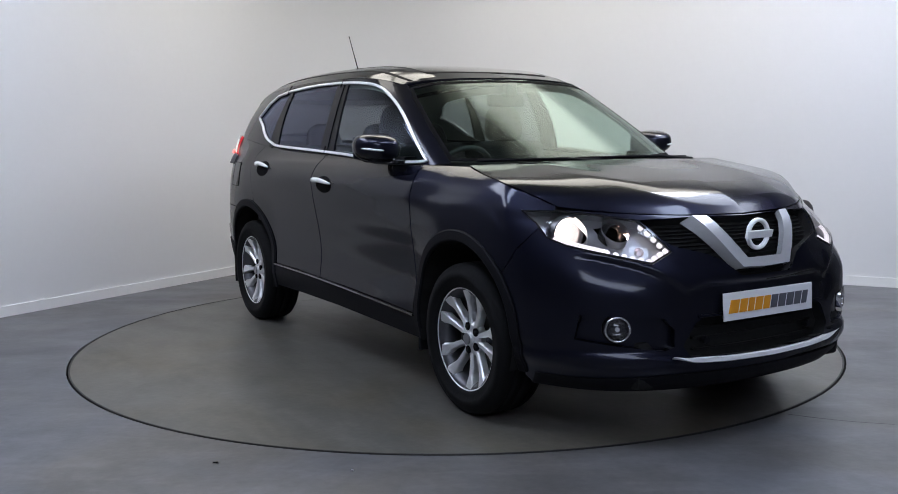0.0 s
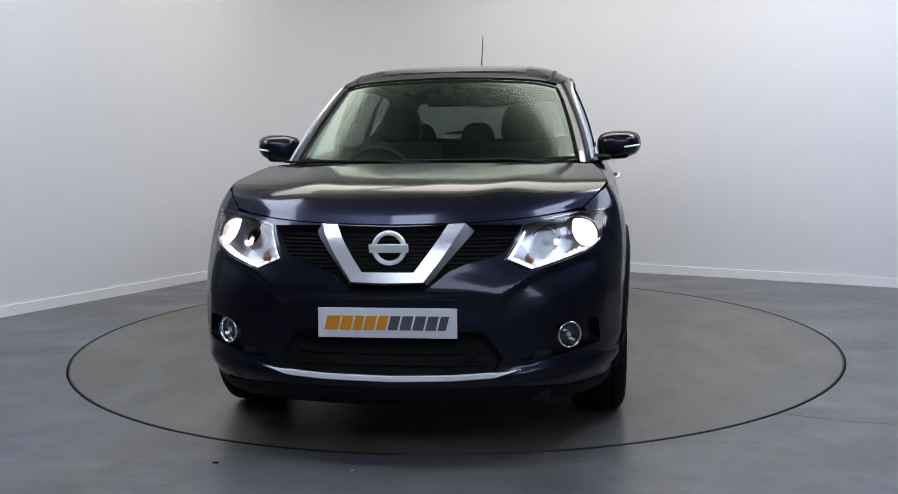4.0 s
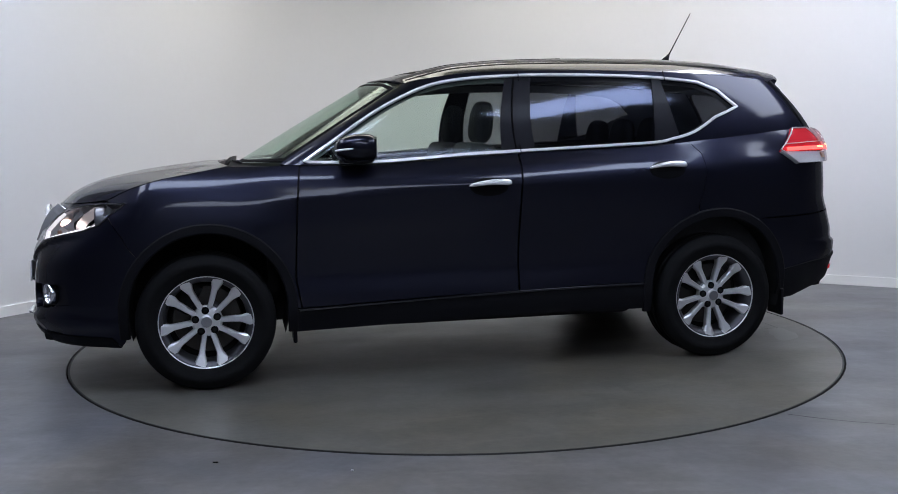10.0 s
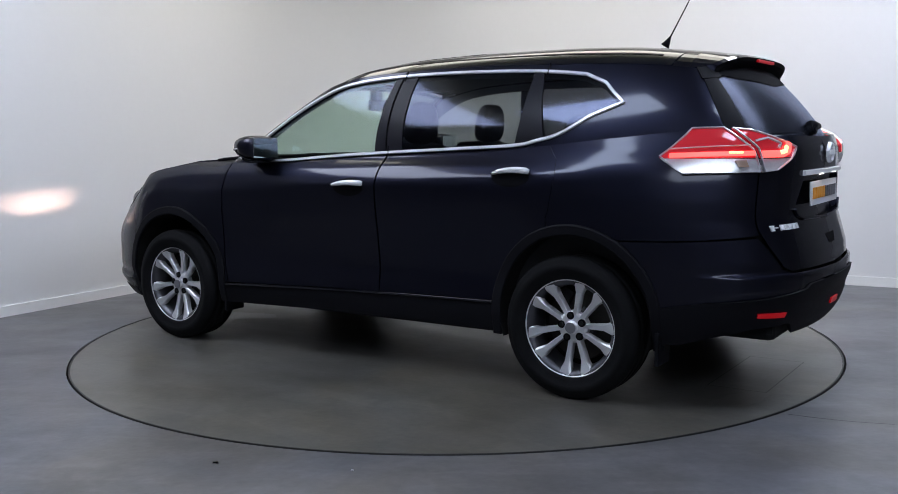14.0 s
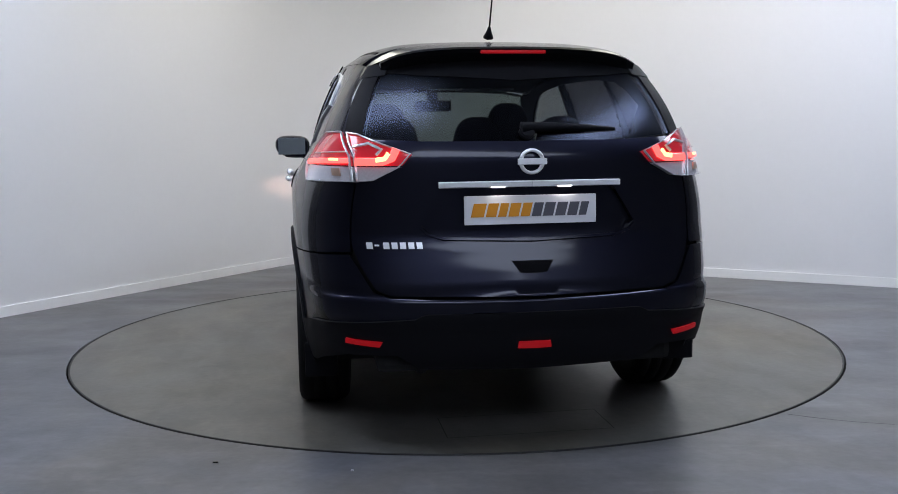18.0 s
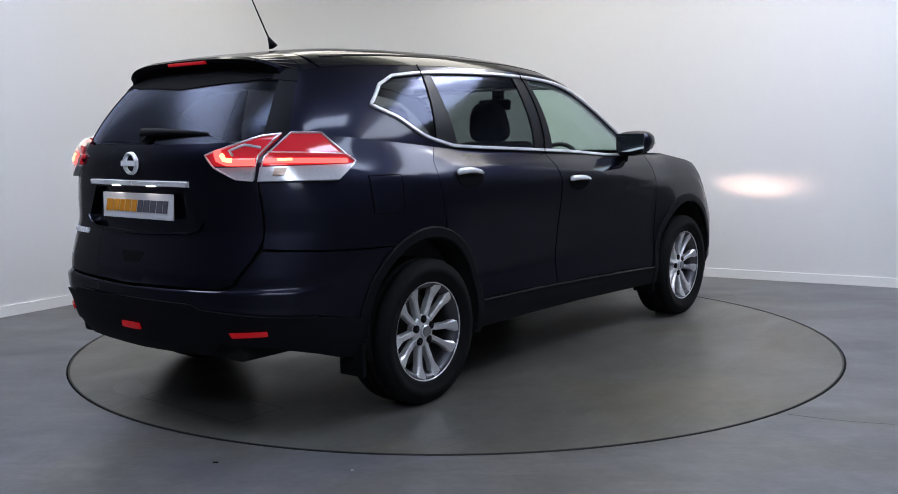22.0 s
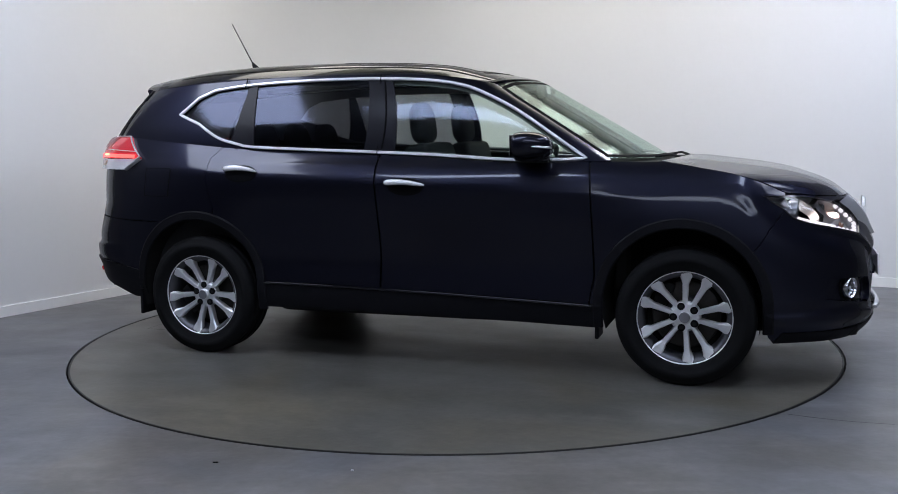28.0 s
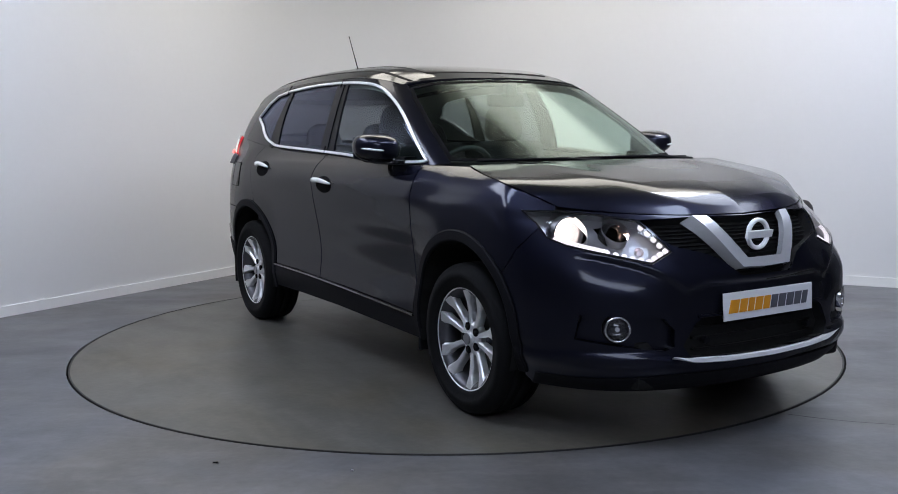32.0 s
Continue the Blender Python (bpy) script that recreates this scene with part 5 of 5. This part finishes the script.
    if sg < 0:
        panel("fuel_flap", S, m(S.side((-1.52, 1.06), (-1.70, 1.06), (-1.70, .905), (-1.54, .905))), PAINT, quarters[1], off=0.0025, hem=0.004)
        strip("flap_seam", S, dense(m(curved(S.side((-1.53, 1.062), (-1.69, 1.062), (-1.702, 1.05), (-1.702, .92), (-1.69, .905), (-1.55, .905), (-1.535, .92), (-1.522, 1.05)), 3, True)), .02), 0.0045, 0.002, GAP, quarters[1], closed=True, off=0.002)
wp = [(-2.165, .02, 1.252), (-2.155, -.10, 1.256), (-2.14, -.24, 1.252), (-2.12, -.37, 1.246)]
tube("rear_wiper", [(x - .03, y, z) for x, y, z in wp], [.026, .019, .015, .007], TRIM, hull, 10, "black rear wiper")
part("wiper_boss", cyl((-2.19, 0, 1.235), (-1, 0, .4), .03, .05, 20, bevel=.006), TRIM, hull)

# ---- wheels ----
def build_wheel():
    """Tyre, ten-spoke alloy rim with paired spokes, hub cap, bolts, brake disc; outer face towards +y."""
    w = new("wheel")
    R = .345
    prof = [(.222, -.095), (.235, -.108), (.28, -.116), (.315, -.112), (.334, -.10), (.342, -.085), (R, -.06), (R - .008, -.058), (R - .008, -.05), (R, -.048), (R, -.006), (R - .008, -.004), (R - .008, .004), (R, .006), (R, .048),
            (R - .008, .05), (R - .008, .058), (R, .06), (.342, .085), (.334, .10), (.318, .111), (.300, .1145), (.298, .117), (.272, .117), (.270, .1145), (.245, .112), (.232, .104), (.222, .092)]
    prof = [(r if r < .30 else .30 + (r - .30) * .84, y) for r, y in prof]
    vv, ff = lathe(prof, 72)
    mesh_ob("tyre", vv, ff, RUBBER, w, "black road tyre", smooth=True)
    prof = [(.214, -.09), (.205, -.06), (.192, 0), (.196, .06), (.206, .085), (.216, .092), (.228, .100), (.231, .094), (.224, .088)]
    vv, ff = lathe(prof, 72)
    mesh_ob("rim", vv, ff, ALLOY_DARK, w, "silver alloy rim", smooth=True)
    vv, ff = lathe([(.2215, .0935), (.2245, .0985), (.2315, .1015), (.2345, .095)], 72)
    mesh_ob("rim_flange", vv, ff, ALLOY, w, "machined rim flange", smooth=True)
    vv, ff = lathe([(.0, -.02), (.165, -.02), (.17, -.03), (.17, -.05), (.0, -.05)], 48)
    mesh_ob("brake_disc", vv, ff, DISC, w, "steel brake disc", smooth=False)
    part("brake_caliper", box(.13, -.02, .05, .08, .07, .16, .015), LINER, w)
    vv, ff = lathe([(.0, -.055), (.205, -.055), (.205, -.075), (.0, -.075)], 40)
    mesh_ob("back_plate", vv, ff, LINER, w)
    vv, ff = lathe([(.0, .084), (.024, .084), (.030, .080), (.032, .070), (.062, .066), (.074, .058), (.078, .03), (.0, .03)], 48)
    mesh_ob("hub", vv, ff, ALLOY, w, "silver hub with a centre cap", smooth=False)
    part("centre_cap", cyl((0, .086, 0), (0, 1, 0), .026, .008, 28, bevel=.002), CAP, w, "grey centre cap")
    for k in range(5):
        a0 = math.radians(90 + 72 * k)
        for sd in (1, -1):
            # paired arms lean apart towards the rim
            vv = []
            pr = [(.040, .0140, .0110, .0130, .066), (.085, .0250, .0130, .0130, .067), (.130, .0365, .0150, .0150, .073), (.158, .0435, .0155, .0160, .079), (.184, .0505, .0245, .0260, .087), (.224, .0600, .0390, .0400, .0975)]
            for r, lean, h_in, h_out, y in pr:
                lo, hi = (-h_in, h_out) if sd > 0 else (-h_out, h_in)
                for du, dy in ((lo, -.035), (lo, -.007), (lo * .68, 0), (hi * .68, 0), (hi, -.007), (hi, -.035)):
                    x = sd * lean + du
                    vv.append((r * math.cos(a0) - x * math.sin(a0), y + dy, r * math.sin(a0) + x * math.cos(a0)))
            ff = []
            for i in range(5):
                for q in range(5):
                    ff.append((i * 6 + q, i * 6 + q + 1, i * 6 + 7 + q, i * 6 + 6 + q))
            mesh_ob("spoke", vv, ff, ALLOY, w)
        # web between the two arms
        vv = []
        for r, hw, y in ((.050, .008, .052), (.07, .011, .042), (.09, .013, .026), (.10, .014, .010)):
            for x in (-hw, hw):
                vv.append((r * math.cos(a0) - x * math.sin(a0), y, r * math.sin(a0) + x * math.cos(a0)))
        mesh_ob("spoke_web", vv, [(0, 1, 3, 2), (2, 3, 5, 4), (4, 5, 7, 6)], ALLOY_DARK, w)
        ab = a0 + math.radians(36)
        part("bolt", cyl((.055 * math.cos(ab), .064, .055 * math.sin(ab)), (0, 1, 0), .0105, .02, 6), LINER, w)
        part("bolt_well", cyl((.055 * math.cos(ab), .0665, .055 * math.sin(ab)), (0, 1, 0), .0185, .008, 18), GAP, w)
    return w


first = build_wheel()
first.parent = hull
first.matrix_basis = pose(1.3525, .787, .336, 0, -31, 0)
for x, sg, tw in ((-1.3525, 1, -28), (1.3525, -1, -16), (-1.3525, -1, 38)):
    copy_thing(first, pose(x, sg * .787, .336, 0, tw, 0 if sg > 0 else 180))

# ---- cabin ----
def seat(x, y, wide, parent, back=1.0, heads=(0,)):
    st = part("seat", box(x, y, .62, .50, wide, .16, .05, 3), FABRIC, parent, "dark fabric seat", True)
    part("seat_back", box(0, 0, 0, .15, wide, .58 * back, .05, 3, m=None), FABRIC, st, smooth=True).matrix_basis = pose(x - .27, y, .90, 0, -14, 0)
    for h in heads:
        bm = bmesh.new()
        bmesh.ops.create_uvsphere(bm, u_segments=20, v_segments=12, radius=1)
        for v in bm.verts:
            c = Vector([math.copysign(abs(k) ** .65, k) for k in v.co])
            v.co = Vector((c.x * .055, c.y * .125 * (1 - .18 * c.z), c.z * .118))
        hr = part("headrest", bm, FABRIC, st, smooth=True)
        hr.matrix_basis = pose(x - .37, y + h, 1.30 if len(heads) == 1 else 1.20, 0, -8, 0)
        for s2 in (-.06, .06):
            part("headrest_post", cyl((x - .355, y + h + s2, 1.18), (-.1, 0, 1), .006, .16, 8), CHROME, st)


seat(.20, .37, .50, hull)
seat(.20, -.37, .50, hull)
seat(-.80, 0, 1.30, hull, .95, (-.42, 0.0, .42))
tub = [(-2.05, .74), (.95, .74), (.95, -.74), (-2.05, -.74)]
vv = [(x, y, z) for z in (.42, 1.08) for x, y in tub]
mesh_ob("cabin_tub", vv, [(0, 1, 2, 3), (0, 4, 5, 1), (2, 6, 7, 3), (3, 7, 4, 0)], CABIN, hull, "dark cabin floor and side trim")
bm = box(.86, 0, .92, .42, 1.42, .26, .06, 3)
dash = part("dashboard", bm, CABIN, hull, "dark soft plastic dashboard", True)
part("binnacle", box(.72, -.37, 1.06, .16, .34, .08, .03), CABIN, dash)
part("centre_console", box(.35, 0, .62, .8, .22, .26, .03), CABIN, dash)
part("bulkhead", box(1.02, 0, .75, .05, 1.4, .62), LINER, hull)
vv, ff = lathe([(.182 + .014 * math.cos(t), .014 * math.sin(t)) for t in np.linspace(0, 2 * math.pi, 10, endpoint=False)], 40, True)
wheel_s = mesh_ob("steering_wheel", [pose(.52, -.37, 1.0, 0, 0, 90) @ pose(0, 0, 0, 26, 0, 0) @ Vector(p) for p in vv], ff, CABIN, hull, "black steering wheel", smooth=True)
part("steering_boss", box(.54, -.37, .99, .06, .20, .12, .03), CABIN, wheel_s)
part("steering_column", cyl((.66, -.37, .96), (1, 0, -.35), .035, .28, 14), CABIN, wheel_s)
rm = part("rear_view_mirror", box(.40, 0, 1.42, .035, .24, .07, .015), TRIM, hull, "black rear-view mirror")
part("mirror_stem", box(.44, 0, 1.475, .05, .07, .08, .012), TRIM, rm)
for sg in (1, -1):
    part("sun_visor", box(.26, sg * .32, 1.515, .18, .34, .016, .006), LINING, hull)
lin = panel("headlining", ROOF, [(.10, -.585), (.10, .585), (2.1, .575), (2.1, -.575)], LINING, hull, step=0.07, off=-0.035, hem=0.0, label="pale grey headlining")
part("parcel_shelf", box(-1.72, 0, 1.03, .62, 1.36, .03, .01), CABIN, hull)

# ---- marks on the floor ----
for nm, x, y, a, b, mt, lb in (("paint_fleck", -.386, -2.395, .011, .008, PLATE, "tiny white paint fleck on the floor"), ("rubber_scrap", -.919, -2.29, .022, .004, GAP, "small black rubber scrap on the floor")):
    bm = box(x, y, .0025, a, b, .005, .0015, 1)
    tagged(part(nm, bm, mt, None), lb, "debris")
pts = [(1.447, -1.745), (1.52, -1.79), (1.60, -1.83), (1.68, -1.865), (1.80, -1.90), (1.95, -1.955)]
v, f = [], []
for k, (x, y) in enumerate(pts):
    w = .0022 * (1.3 - k / 6)
    v += [(x, y - w, .0012), (x, y + w, .0012)]
for k in range(len(pts) - 1):
    f.append((2 * k, 2 * k + 2, 2 * k + 3, 2 * k + 1))
tagged(mesh_ob("floor_crack", v, f, GAP), "thin dark crack in the concrete floor", kind="structure")


def motions():
    turn = [(0, -58.6), (.5, -60.0), (1, -63.1), (1.5, -67.7), (2, -73.7), (2.5, -79.5), (3, -85.4), (3.5, -91.3), (4, -97.2), (4.5, -103.0), (5.5, -114.9), (6.5, -126.7), (7.5, -138.3), (8.5, -149.9), (9.5, -161.5),
            (10.5, -173.0), (11.5, -184.5), (12.5, -196.1), (13.5, -207.8), (14.5, -219.4), (15.5, -231.1), (16.5, -243.0), (17.5, -254.9), (18.5, -266.8), (19.5, -278.7), (20.5, -290.5), (21.5, -302.4), (22.5, -314.2),
            (23.5, -326.0), (24.5, -337.7), (25.5, -349.4), (26.5, -361.2), (27.5, -372.9), (28.5, -384.3), (29.5, -395.8), (30, -401.3), (30.5, -406.8), (31, -412.0), (31.5, -416.5), (32, -418.6)]
    walk(turntable, [(t, pose(0, 0, 0, 0, 0, a)) for t, a in turn])
    walk(car, [(t, pose(0, 0, 0, 0, 0, a) @ pose(CAR_X, CAR_Y, 0)) for t, a in turn])


motions()
